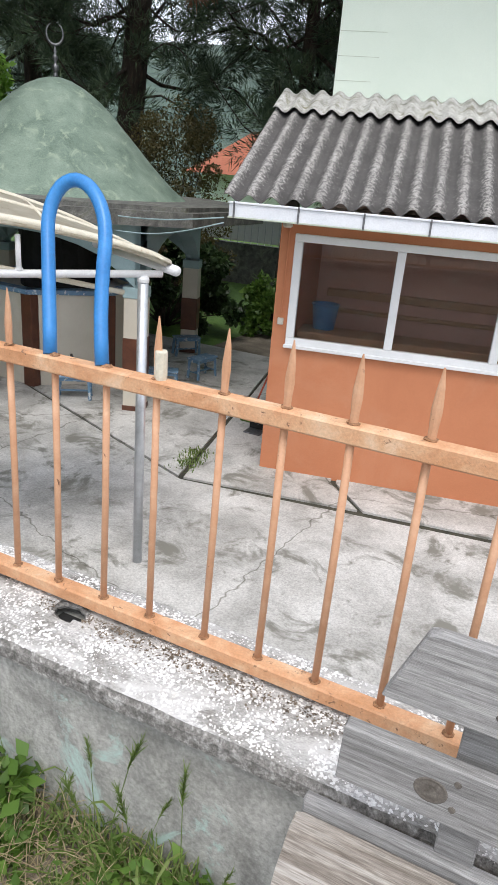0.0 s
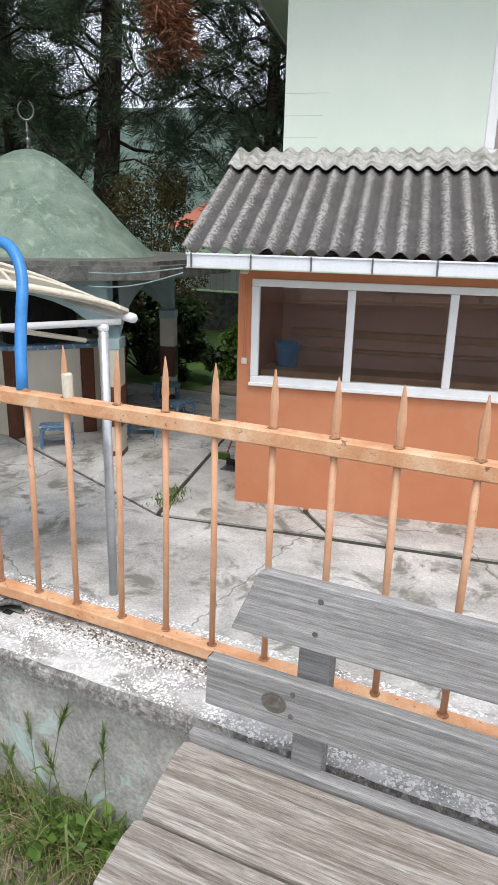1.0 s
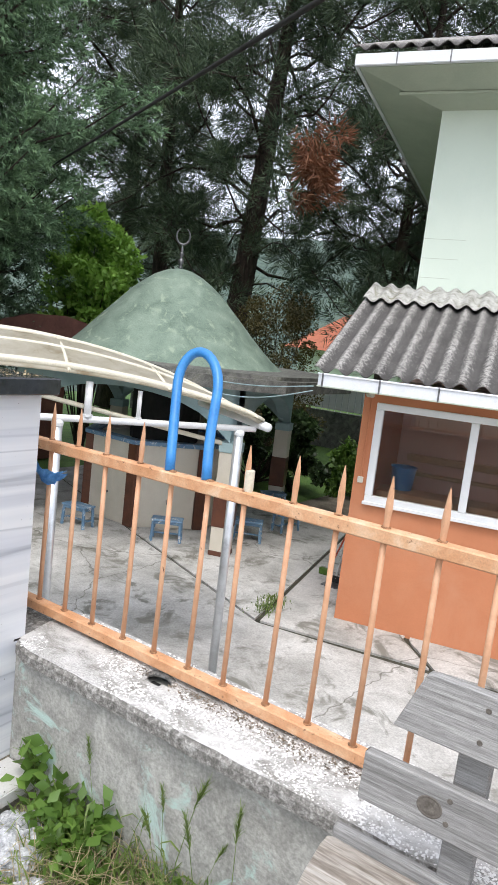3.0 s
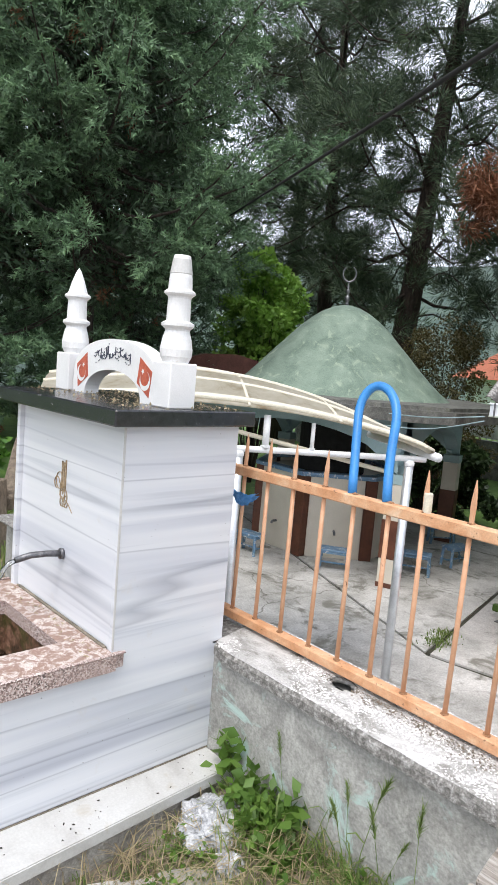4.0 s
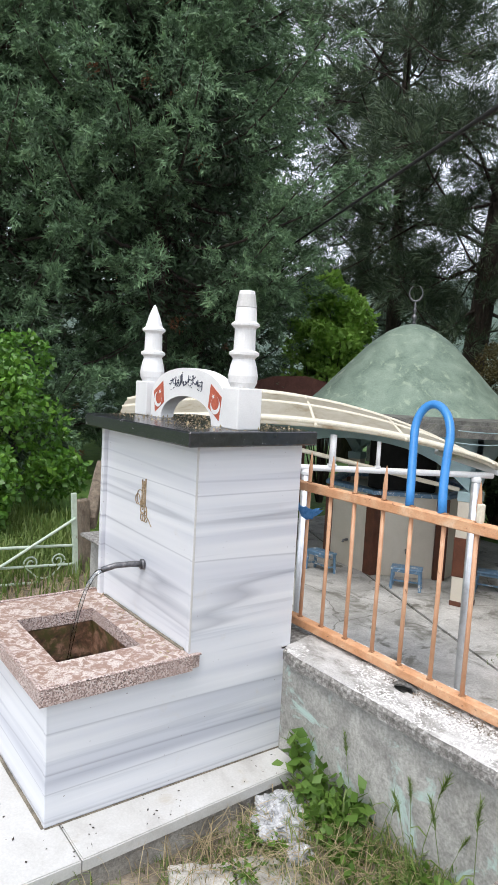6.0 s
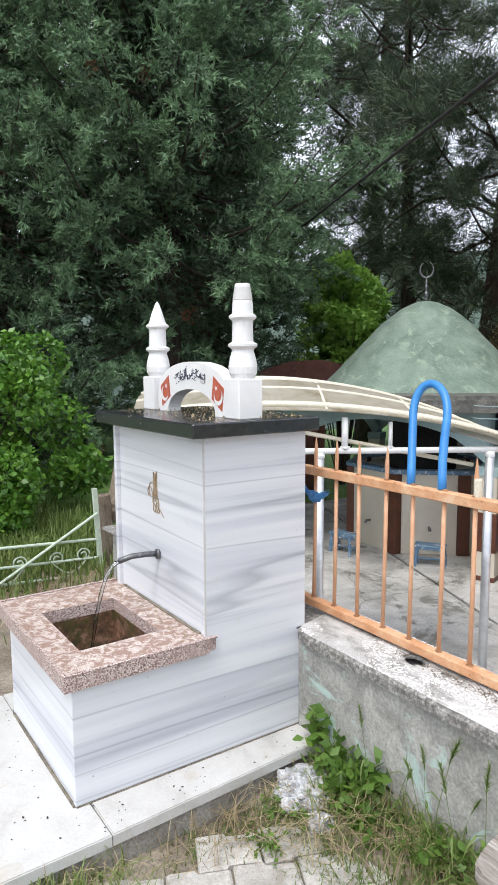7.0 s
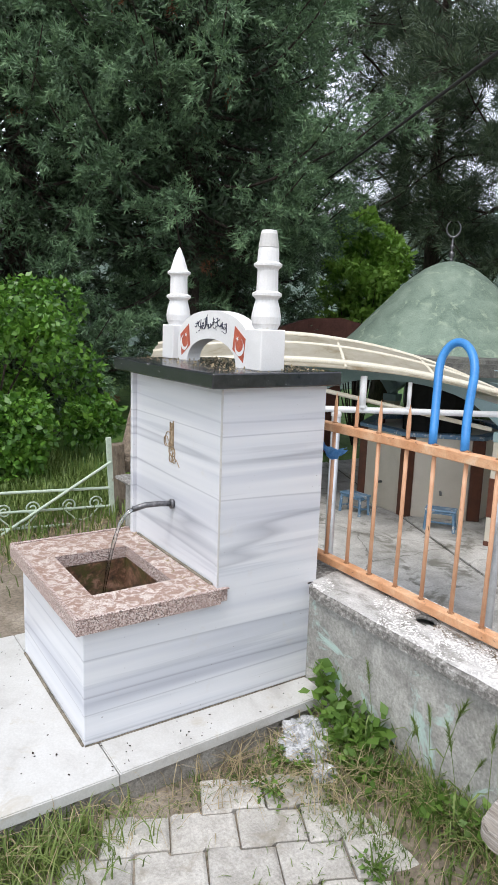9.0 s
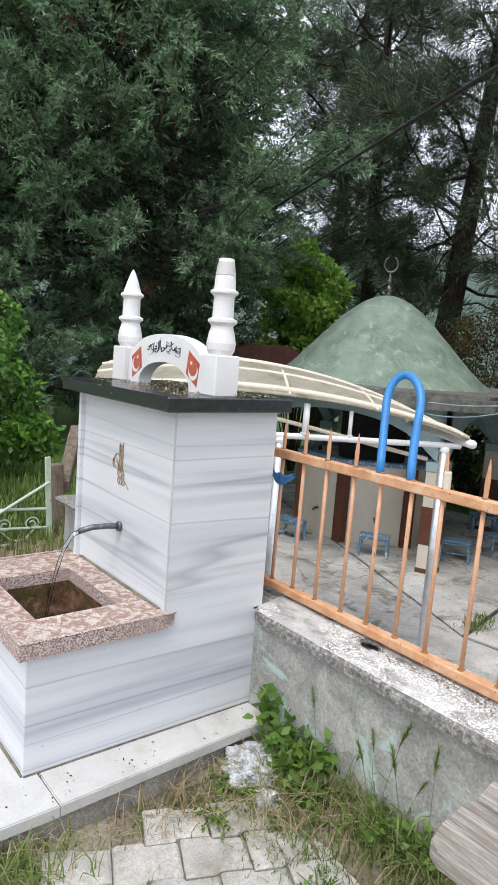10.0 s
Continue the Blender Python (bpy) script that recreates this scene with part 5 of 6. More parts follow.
def trunk_line(height, lean, seed):
    return [(lean[0] * k / 11 + 0.10 * math.sin(3 * k / 11 + seed), lean[1] * k / 11 + 0.10 * math.cos(2.3 * k / 11 + seed), height * k / 11) for k in range(12)]


def pine(label, at, height, radius, seed, trunk_r, crown_from=0.25, n_limbs=60, lean=(0.4, 0.2), per=150, brown=None):
    """Tapered trunk, crooked limbs, and separate rounded tufts of long needles toward the limb ends."""
    rng = np.random.default_rng(seed)
    t = thing("pine_tree", label, "tree", at)
    pts = trunk_line(height, lean, seed)
    part("trunk", tube(pts, [trunk_r * (1 - 0.9 * k / 11) * (1.2 if k == 0 else 1) for k in range(12)], 12), M["bark"], t, smooth=True)
    bm = bmesh.new()
    C, A = [], []
    for k in range(n_limbs):
        s = crown_from + (0.99 - crown_from) * (k + rng.uniform(0, 0.8)) / n_limbs
        az = k * 2.4 + rng.uniform(-0.6, 0.6)
        base = np.array([np.interp(s, np.linspace(0, 1, 12), [q[i] for q in pts]) for i in range(3)])
        rel = (s - crown_from) / (1 - crown_from)
        ln = radius * (0.55 + 0.45 * math.sin(math.pi * min(0.2 + 0.8 * rel, 1.0))) * rng.uniform(0.5, 1.1)
        out = np.array([math.cos(az), math.sin(az), 0.0])
        side = np.cross(out, [0, 0, 1])
        bend, rise = rng.uniform(-0.3, 0.3), rng.uniform(-0.25, 0.35)
        path = np.array([base + ln * (out * q + side * bend * q * q + np.array([0, 0, rise * q + 0.15 * math.sin(5 * q + k)])) for q in np.linspace(0, 1, 7)])
        tube([Vector(v) for v in path], [(0.012 + 0.010 * ln) * (1 - 0.8 * q / 6) for q in range(7)], 5, bm)
        m = max(3, int(3.4 * ln))
        q = rng.uniform(0.25, 1.02, m) * 6
        seg = np.minimum(q.astype(int), 5)
        f = (q - seg)[:, None]
        pos = path[seg] * (1 - f) + path[seg + 1] * f
        off = rng.normal(size=(m, 3)) * np.array([0.34, 0.34, 0.22]) * (0.4 + 0.25 * ln)
        for a_, b_ in zip(pos, pos + off):
            tube([Vector(a_), Vector(b_)], [0.010, 0.004], 4, bm, caps=False)
        C.append(pos + off)
        A.append(unit(out + off * 0.8 + np.array([0, 0, 0.35]) + 0.35 * rng.normal(size=(m, 3))))
    part("branchwork", bm, M["bark"], t)
    C, A = np.concatenate(C), np.concatenate(A)
    v, fc = tufts(C, A, 0.52, 0.34, per, 0.22, 0.019, rng, 0.55, 0.9)
    soup("crown", v, fc, M["pine"], t)
    if brown:
        c = np.array(brown) + rng.normal(size=(15, 3)) * np.array([0.13, 0.13, 0.30])
        v, fc = tufts(c, unit(np.tile([0.2, -0.2, -0.8], (15, 1)) + 0.7 * rng.normal(size=(15, 3))), 0.6, 0.28, 150, 0.22, 0.03, rng)
        dead = soup("dead_branch", v, fc, M["dry"], t)
        dead["label"] = "rust-brown dead branch"
    return t


def fronds(base, axis, length, rng, pairs=9, needles=9):
    """Flat feathery sprays: paired side twigs along each axis, clothed in scale leaves; corners, triangles and how far
    each is paled as a lit tip.
    """
    n = len(base)
    L = length * rng.uniform(0.65, 1.3, (n, 1))
    flat = unit(np.cross(axis, rng.normal(size=(n, 3)) * 0.5 + np.array([0, 0, 1.0])))
    k = pairs * 2
    rep = lambda q, m: np.repeat(q, m, 0)
    u = np.tile(np.repeat(np.linspace(0.12, 1.0, pairs), 2), n)[:, None]
    sg = np.tile([1.0, -1.0], n * pairs)[:, None]
    ax, fl, LL = rep(axis, k), rep(flat, k), rep(L, k)
    droop = np.array([0, 0, -1.0])
    root = rep(base, k) + ax * LL * u + droop * LL * 0.16 * u * u
    td = unit(ax * 0.75 + fl * sg * (0.85 - 0.45 * u) + 0.28 * rng.normal(size=(n * k, 3)) + droop * 0.10)
    tl = LL * (0.42 * (1 - u) ** 0.8 + 0.13) * rng.uniform(0.7, 1.25, (n * k, 1))
    v = rng.uniform(0.05, 1.0, (n * k * needles, 1))
    r0 = rep(root, needles) + rep(td, needles) * rep(tl, needles) * v + 0.006 * rng.normal(size=(n * k * needles, 3))
    d = unit(rep(td, needles) + 0.55 * rng.normal(size=(n * k * needles, 3)))
    nl = 0.078 * rng.uniform(0.6, 1.4, (n * k * needles, 1))
    side = unit(np.cross(d, rng.normal(size=d.shape))) * 0.020 * rng.uniform(0.6, 1.4, (n * k * needles, 1))
    verts = np.stack([r0 - side / 2, r0 + side / 2, r0 + d * nl], 1).reshape(-1, 3)
    # rises toward each tip: lit plume ends are put into the leaf colour
    tip_lit = np.clip(0.55 * rep(u, needles) + 0.45 * v, 0, 1)
    return verts, np.arange(len(verts)).reshape(-1, 3), np.repeat(tip_lit, 3, 0)


def cypress(label, at, height, radius, seed, n_limbs, bottom=0.08, per_limb=15):
    """Feathery evergreen: drooping limbs, each ending in a separate plume of flat sprays, with inner sprays coloured
    dark as shaded gaps.
    """
    rng = np.random.default_rng(seed)
    t = thing("cypress_tree", label, "tree", at)
    pts = trunk_line(height, (0.2, 0.1), seed)
    part("trunk", tube(pts, [0.2 * (1 - 0.9 * k / 11) for k in range(12)], 10), M["bark"], t, smooth=True)
    bm = bmesh.new()
    B, A, C, D = [], [], [], []
    for k in range(n_limbs):
        s = bottom + (0.97 - bottom) * ((k + rng.uniform(0, 1)) / n_limbs) ** 1.1
        az = k * 2.399 + rng.uniform(-0.35, 0.35)
        env = radius * math.sin(math.pi * min(0.36 + 0.64 * s, 1.0)) ** 0.8
        ln = env * rng.uniform(0.62, 1.12) + 0.25
        out = np.array([math.cos(az), math.sin(az), 0.0])
        z0, rise = height * s, rng.uniform(-0.22, 0.10)
        path = np.array([np.array([0, 0, z0]) + out * ln * q + np.array([0, 0, ln * (rise * q + 0.22 * q * q * q - 0.10 * math.sin(math.pi * q))]) for q in np.linspace(0, 1, 6)])
        tube([Vector(q) for q in path], [0.035, 0.030, 0.025, 0.018, 0.012, 0.006], 5, bm, caps=False)
        for part_from, m, bag_, dirs, wide in ((0.50, per_limb, B, A, 0.16), (0.15, 5, C, D, 0.20)):
            q = rng.uniform(part_from, 1.0 if part_from > 0.3 else 0.6, m) * 5
            seg = np.minimum(q.astype(int), 4)
            f = (q - seg)[:, None]
            bag_.append(path[seg] * (1 - f) + path[seg + 1] * f + wide * rng.normal(size=(m, 3)) * [1, 1, 0.75])
            dirs.append(unit(out * 0.8 + np.array([0, 0, 0.28]) + 0.62 * rng.normal(size=(m, 3))))
    part("branchwork", bm, M["bark"], t)
    v, fc, tip_lit = fronds(np.concatenate(B), np.concatenate(A), 0.52, rng)
    soup("crown", v, fc, M["cypress"], t, tip_light=tip_lit)
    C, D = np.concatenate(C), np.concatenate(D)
    # inner sprays get the dark end of the ramp, as shade between plumes
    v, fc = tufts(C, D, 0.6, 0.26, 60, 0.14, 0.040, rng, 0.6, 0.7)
    soup("inner_shade_sprays", v, fc, M["cypress"], t, tip_light=np.zeros(len(v)))["label"] = "inner sprays coloured dark for the crown's shaded gaps"
    few = rng.choice(len(C), 40, replace=False)
    v, fc = tufts(C[few] * [1.25, 1.25, 1], D[few], 0.32, 0.13, 110, 0.07, 0.014, rng)
    soup("dead_spray", v, fc, M["dry"], t)["label"] = "small rust-brown dead sprays"
    return t


def shrub(name, label, at, radii, count, size, seed, material, stems=9, low=0.05):
    """Bushy shrub: stems, and leaves massed in uneven lumps."""
    rng = np.random.default_rng(seed)
    t = thing(name, label, "shrub", at)
    bm = bmesh.new()
    lumps = []
    for k in range(stems * 4):
        a, e = rng.uniform(0, 2 * math.pi), rng.uniform(low, 1.0)
        r = rng.uniform(0.45, 0.95)
        c = np.array([radii[0] * r * math.cos(a) * math.sqrt(1 - (e * 0.8) ** 2), radii[1] * r * math.sin(a) * math.sqrt(1 - (e * 0.8) ** 2), radii[2] * e * 0.93])
        lumps.append((c, rng.uniform(0.16, 0.34) * min(radii)))
        if k < stems * 2:
            tube([Vector((0.05 * math.cos(a), 0.05 * math.sin(a), 0)), Vector(c * [0.5, 0.5, 0.6]), Vector(c)], [0.02, 0.012, 0.005], 5, bm)
    part("branchwork", bm, M["bark"], t)
    pts = []
    for c, r in lumps:
        n = count // len(lumps)
        d = unit(rng.normal(size=(n, 3)))
        pts.append(c + d * r * rng.uniform(0.5, 1.05, (n, 1)) ** 0.5)
    v, f = leaves(np.concatenate(pts), size, rng)
    soup("foliage", v, f, material, t)
    return t


# tall pines behind the pavilion
pine("tall dark pine with a thick bare lower trunk", (-9.75, 13.0, LOW), 15, 3.8, 1, 0.36, lean=(1.5, 0.2), brown=(3.35, -2.0, 5.9))
pine("tall dark pine with a slender trunk", (-12.0, 13.2, LOW), 16, 3.6, 2, 0.26, lean=(-0.4, 0.3))
pine("tall dark pine beyond the lawn", (-6.0, 14.5, LOW), 15, 3.6, 3, 0.20, crown_from=0.2, n_limbs=84)
pine("dark pine behind the house corner", (-4.9, 17.0, LOW), 15, 3.8, 4, 0.24, crown_from=0.14, n_limbs=80)
pine("dark pine standing further back", (-16.0, 15.5, LOW), 17, 4.4, 5, 0.32)
pine("dark pine standing further back", (-16.5, 9.5, LOW), 16, 4.4, 6, 0.32, crown_from=0.12)
pine("dark pine standing further back", (-19.0, 4.5, LOW), 16, 4.6, 7, 0.32, crown_from=0.10)
# blue-green cypresses by the garden
cypress("broad blue-green cypress with feathery sprays", (-9.2, 4.5, -0.4), 11.5, 3.0, 8, 125, bottom=0.27)
cypress("blue-green cypress with low sweeping limbs", (-10.0, 1.9, -0.2), 10.5, 2.6, 11, 110, bottom=0.04)
cypress("tall blue-green cypress behind the canopy", (-12.6, 7.2, -0.6), 12.5, 2.6, 18, 100, bottom=0.06)
cypress("broad blue-green cypress beside the garden", (-11.2, -1.0, 0), 10.0, 2.6, 9, 90)

shrub("laurel_bush", "glossy bright green broadleaf bush by the garden gate", (-6.6, 0.75, 0.0), (1.20, 1.35, 2.05), 26000, 0.075, 21, M["broadleaf"], 11, low=0.10)
shrub("light_shrub", "light green leafy shrub behind the canopy", (-10.15, 9.15, LOW), (1.05, 1.05, 4.95), 15000, 0.13, 22, M["lightleaf"], 14, low=0.5)
shrub("round_shrub", "small round green shrub on the lawn", (-4.95, 11.3, LOW), (0.46, 0.46, 1.0), 4000, 0.10, 23, M["limeleaf"])
shrub("dark_bush", "dense dark green bush behind the pavilion", (-6.5, 10.3, LOW), (1.5, 0.6, 2.0), 12000, 0.11, 25, M["darkleaf"], 12)
shrub("thin_shrub", "brownish thin-leaved shrub behind the dome", (-7.5, 12.0, LOW), (1.2, 1.0, 3.9), 26000, 0.055, 24, M["thinleaf"], 26)

# distance: red roof house, white fence on a stone wall
far = thing("distant_house", "white house with a red tiled roof beyond the lawn", "house", (-12.0, 26, -1.5))
part("wall", box(-3, 5, 0, 5, -1, 3.3), M["pale_wall"], far)
bm = bmesh.new()
v = [bm.verts.new(p) for p in ((-3.5, -0.6, 3.2), (5.5, -0.6, 3.2), (5.5, 5.6, 3.2), (-3.5, 5.6, 3.2), (-2, 2.5, 5.0), (4, 2.5, 5.0))]
for f in ((0, 1, 5, 4), (2, 3, 4, 5), (1, 2, 5), (3, 0, 4), (3, 2, 1, 0)):
    bm.faces.new([v[k] for k in f])
part("roof", bm, M["roof_red"], far, "red tiled hip roof")
low_wall = thing("boundary_wall", "dark stone boundary wall at the lawn's end", "wall", kind="structure")
part("wall_body", box(-16, 6, 16.6, 16.9, LOW - 0.1, 0.0), M["slab_conc"], low_wall)
wf = thing("white_fence", "white panel fence with thin rails on the boundary wall", "fence")
part("panel", box(-16, 6, 16.72, 16.75, 0.05, 0.85), M["pvc"], wf)
for k in range(110):
    part("picket", box(-16 + 0.2 * k, -15.985 + 0.2 * k, 16.68, 16.70, 0.0, 1.0), M["steel_tube"], wf)
mound = thing("maroon_roof", "low maroon sheet roof behind the canopy", "roof", (-9.55, 7.79, 0.08))
bm = bmesh.new()
pr = [(-1.3, 1.2), (-1.0, 1.42), (-0.4, 1.62), (0.2, 1.65), (0.8, 1.5), (1.2, 1.25)]
a = [bm.verts.new((x * 0.55, x * 0.84, z)) for x, z in pr]
b = [bm.verts.new((x * 0.55 - 1.2, x * 0.84 + 0.8, z)) for x, z in pr]
for k in range(5):
    bm.faces.new((a[k], a[k + 1], b[k + 1], b[k]))
bm.faces.new(a[::-1])
bm.faces.new(b)
bm.faces.new((a[0], b[0], b[-1], a[-1]))
part("sheet", bm, M["maroon"], mound)
part("support", box(-0.9, -0.3, 0.0, 0.6, LOW - 0.1, 1.2), M["maroon"], mound)

# overhead cable and thin wires
cab = part("overhead_cable", tube([(-2.457 - 1.685 * (q - 3), q, 3.244 + 0.18 * (q - 3)) for q in np.linspace(7.1, -1.0, 17)], 0.015, 6), M["black"], smooth=True)
tagged(cab, "black overhead cable strung in front of the trees", "cable")
for z0, z1, sag in ((1.30, 1.16, 0.03), (1.26, 1.02, 0.06)):
    wire = part("thin_wire", tube([Vector((-2.58, 5.0, z0)).lerp(Vector((-4.25, 5.75, z1)), k / 10) - Vector((0, 0, sag * math.sin(math.pi * k / 10))) for k in range(11)], 0.006, 5), M["kiosk_blue"], smooth=True)
    tagged(wire, "thin pale wire from the gutter to the pavilion", "wire")
# ---------------------------------------------------------------- street: pavers, weeds, litter
U, W_ = Vector((0.42, 0.9075, 0)), Vector((0.9075, -0.42, 0))
PL, PH = 0.2165, 0.157


def paver_mesh(seed):
    """Interlocking concrete paver with stepped long sides and worn, chipped edges."""
    rnd = random.Random(seed)
    g, d = 0.0025, 0.007
    # a crest on one half and a hollow on the other, so that the row above fits when shifted by half a stone
    half = [(0.012, d), (PL / 2 - 0.012, d), (PL / 2 + 0.004, -d), (PL - 0.004, -d)]
    low = [(g, g), *[(x, g - f + d) for x, f in half], (PL - g, g + 2 * d - 0.001)]
    top = [(PL - g, PH - g - 0.001), *[(x, PH - g + f + d) for x, f in reversed(half)], (g, PH - g + d)]
    out = [(x + rnd.uniform(-0.002, 0.002), y + rnd.uniform(-0.002, 0.002)) for x, y in low + top]
    cxm, cym = PL / 2, PH / 2
    bm = bmesh.new()
    rings = []
    for inset, z in ((0.0, -0.05), (0.0, -0.006), (0.006, 0.0)):
        ring = []
        for x, y in out:
            k = inset * rnd.uniform(0.6, 1.8)
            ring.append(bm.verts.new((x + (k if x < cxm else -k), y + (k if y < cym else -k), z + (rnd.uniform(-0.001, 0.001) if z == 0 else 0))))
        rings.append(ring)
    for a, b in zip(rings, rings[1:]):
        for k in range(12):
            bm.faces.new((a[k], a[(k + 1) % 12], b[(k + 1) % 12], b[k]))
    bm.faces.new(rings[-1])
    return mesh_of("paver", bm, M["paver"])


pavement = thing("street_pavement", "worn interlocking concrete pavers with weedy joints", "pavement", kind="structure")
kinds = [paver_mesh(k) for k in range(6)]
rnd = random.Random(3)
for i in range(-14, 12):
    for j in range(-9, 16):
        o = Vector((-0.967, 0.394, 0)) + W_ * (PH * j) + U * (PL * (i + 0.5 * (j % 2)))
        m = o + U * PL / 2 + W_ * PH / 2
        if m.x < -1.20 or m.x > 1.3 or m.y > 0.86 or m.y < -2.0 or m.y > 0.72 + 0.25 * math.sin(m.x * 7):
            continue
        if m.x < -1.0 and m.y < 0.05 or m.x < -1.10 and m.y < 0.28:
            continue
        p = new("paver", kinds[rnd.randrange(6)])
        p.parent = pavement
        tilt = Matrix.Translation((o.x, o.y, 0.018 + rnd.uniform(-0.004, 0.003) + 0.02 * max(0, m.y - 0.4))) @ Matrix(((U.x, W_.x * -1, 0, 0), (U.y, W_.y * -1, 0, 0), (0, 0, 1, 0), (0, 0, 0, 1)))
        p.matrix_basis = tilt @ pose(0, -PH, 0, rnd.uniform(-0.8, 0.8), rnd.uniform(-0.8, 0.8), rnd.uniform(-0.6, 0.6))


def gz(x, y):
    return ground_height(x, y)


def grass_patch(name, label, spots, count, height, width, seed, material, lean=0.35):
    """Curved blades: three segments each, rooted in uneven clumps."""
    rng = np.random.default_rng(seed)
    P = []
    for x, y, rx, ry in spots:
        n = int(count * rx * ry)
        q = rng.normal(size=(n, 2)) * [rx * 0.5, ry * 0.5]
        P.append(np.column_stack([x + q[:, 0], y + q[:, 1]]))
    P = np.concatenate(P)
    P = P[(P[:, 1] < 1.015) | (P[:, 0] < -2.5)]
    n = len(P)
    z = ground_height(P[:, 0], P[:, 1]) - 0.01
    root = np.column_stack([P, z])
    a = rng.uniform(0, 2 * math.pi, n)
    out = np.column_stack([np.cos(a), np.sin(a), np.zeros(n)])
    H = height * rng.uniform(0.35, 1.25, (n, 1))
    bend = lean * rng.uniform(0.2, 1.6, (n, 1))
    side = np.column_stack([-np.sin(a), np.cos(a), np.zeros(n)]) * width * 0.5
    up = np.array([0, 0, 1.0])
    m1 = root + up * H * 0.5 + out * H * bend * 0.25
    m2 = root + up * H * (0.85 - 0.25 * bend) + out * H * bend * 0.7
    tip = root + up * H * (1 - 0.55 * bend) + out * H * bend * 1.2
    verts = np.stack([root - side, root + side, m1 - side * 0.8, m1 + side * 0.8, m2 - side * 0.5, m2 + side * 0.5, tip], 1).reshape(-1, 3)
    i = np.arange(n)[:, None] * 7
    faces = np.concatenate([i + t for t in ([0, 1, 3], [0, 3, 2], [2, 3, 5], [2, 5, 4], [4, 5, 6])])
    ob = soup(name, verts, faces, material)
    return tagged(ob, label, "grass", kind="stuff")


grass_patch("street_grass", "green grass tufts at the wall foot and plinth", [(-0.62, 0.96, 0.28, 0.14), (-0.45, 0.9, 0.25, 0.14), (-1.0, 0.9, 0.2, 0.14), (-1.10, -0.14, 0.16, 0.26), (-1.10, -0.34, 0.18, 0.24), (-1.12, -0.6, 0.14, 0.4)], 9000, 0.13, 0.006, 31, M["grass"], 0.6)
grass_patch("joint_grass", "low grass in the paver joints", [(-0.98, 0.62, 0.18, 0.18), (-0.85, 0.74, 0.25, 0.16), (-0.78, 0.62, 0.16, 0.10), (-0.62, 0.70, 0.18, 0.12), (-1.12, 0.45, 0.10, 0.30), (-0.5, 0.45, 0.2, 0.06), (-0.6, 0.30, 0.12, 0.05), (-0.35, 0.62, 0.2, 0.1), (-1.15, 0.72, 0.08, 0.2)], 14000, 0.05, 0.004, 32, M["grass"], 0.6)
grass_patch("dry_grass", "straw-coloured dry grass at the wall foot", [(-0.75, 0.92, 0.35, 0.16), (-0.95, 0.72, 0.25, 0.2), (-1.15, -0.2, 0.12, 0.4), (-0.4, 0.93, 0.3, 0.12), (-1.1, 0.5, 0.12, 0.3)], 5000, 0.14, 0.0035, 33, M["straw"], 1.0)
grass_patch("garden_grass", "rough green grass and weeds in the garden", [(-5.4, 0.4, 1.6, 1.6), (-4.8, 1.2, 0.8, 0.8), (-6.2, -0.6, 1.6, 1.2)], 3600, 0.18, 0.012, 34, M["grass"])
grass_patch("garden_litter", "dry stalks below the garden rail", [(-4.0, 0.6, 0.5, 1.4), (-4.6, 0.3, 0.6, 1.2)], 1500, 0.10, 0.006, 35, M["straw"], 1.6)


def ear_stalk(at, height, lean, turn):
    """Wild barley stalk with a bristly ear and two leaves."""
    s = thing("barley_stalk", "wild barley stalk with a bristly green ear", "plant", at, "wild barley at the wall", turn=turn)
    top = Vector((lean, 0, height))
    part("stalk", tube([(0, 0, 0), (lean * 0.25, 0, height * 0.5), top], [0.0016, 0.0014, 0.001], 5), M["grass"], s)
    rng = np.random.default_rng(int(height * 1000))
    n = 90
    q = rng.uniform(0, 1, (n, 1))
    c = np.array(top)[None] + np.array([[0.30, 0, 0.95]]) * q * 0.065
    v, f = blades(c, unit(np.tile([0.35, 0, 0.9], (n, 1))), 1, 0.035, 0.003, 0.35, rng)
    soup("ear", v, f, M["grass"], s)
    bm = bmesh.new()
    for k, sg in ((0.35, 1), (0.6, -1)):
        b = [Vector((lean * k * k, 0, height * k)) + Vector((sg * 0.05 * q, 0.02 * q, 0.05 * q - 0.05 * q * q)) for q in (0, 0.6, 1.2, 1.7)]
        w = (0.003, 0.004, 0.003, 0.0004)
        lo = [bm.verts.new(p + Vector((0, -x, 0))) for p, x in zip(b, w)]
        hi = [bm.verts.new(p + Vector((0, x, 0))) for p, x in zip(b, w)]
        for i in range(3):
            bm.faces.new((lo[i], lo[i + 1], hi[i + 1], hi[i]))
    part("blade", bm, M["grass"], s)
    return s


rnd = random.Random(8)
stalk = ear_stalk((-0.60, 0.93, 0.04), 0.36, 0.05, 20)
for x, y in ((-0.80, 0.95), (-0.72, 0.90), (-0.66, 0.96), (-0.53, 0.93), (-0.46, 0.90), (-0.40, 0.95), (-0.90, 0.96), (-0.57, 0.88), (-0.34, 0.92)):
    copy_thing(stalk, pose(x, y, 0.04, rnd.uniform(-10, 10), rnd.uniform(-12, 12), rnd.uniform(0, 360)) @ Matrix.Scale(rnd.uniform(0.5, 0.95), 4))


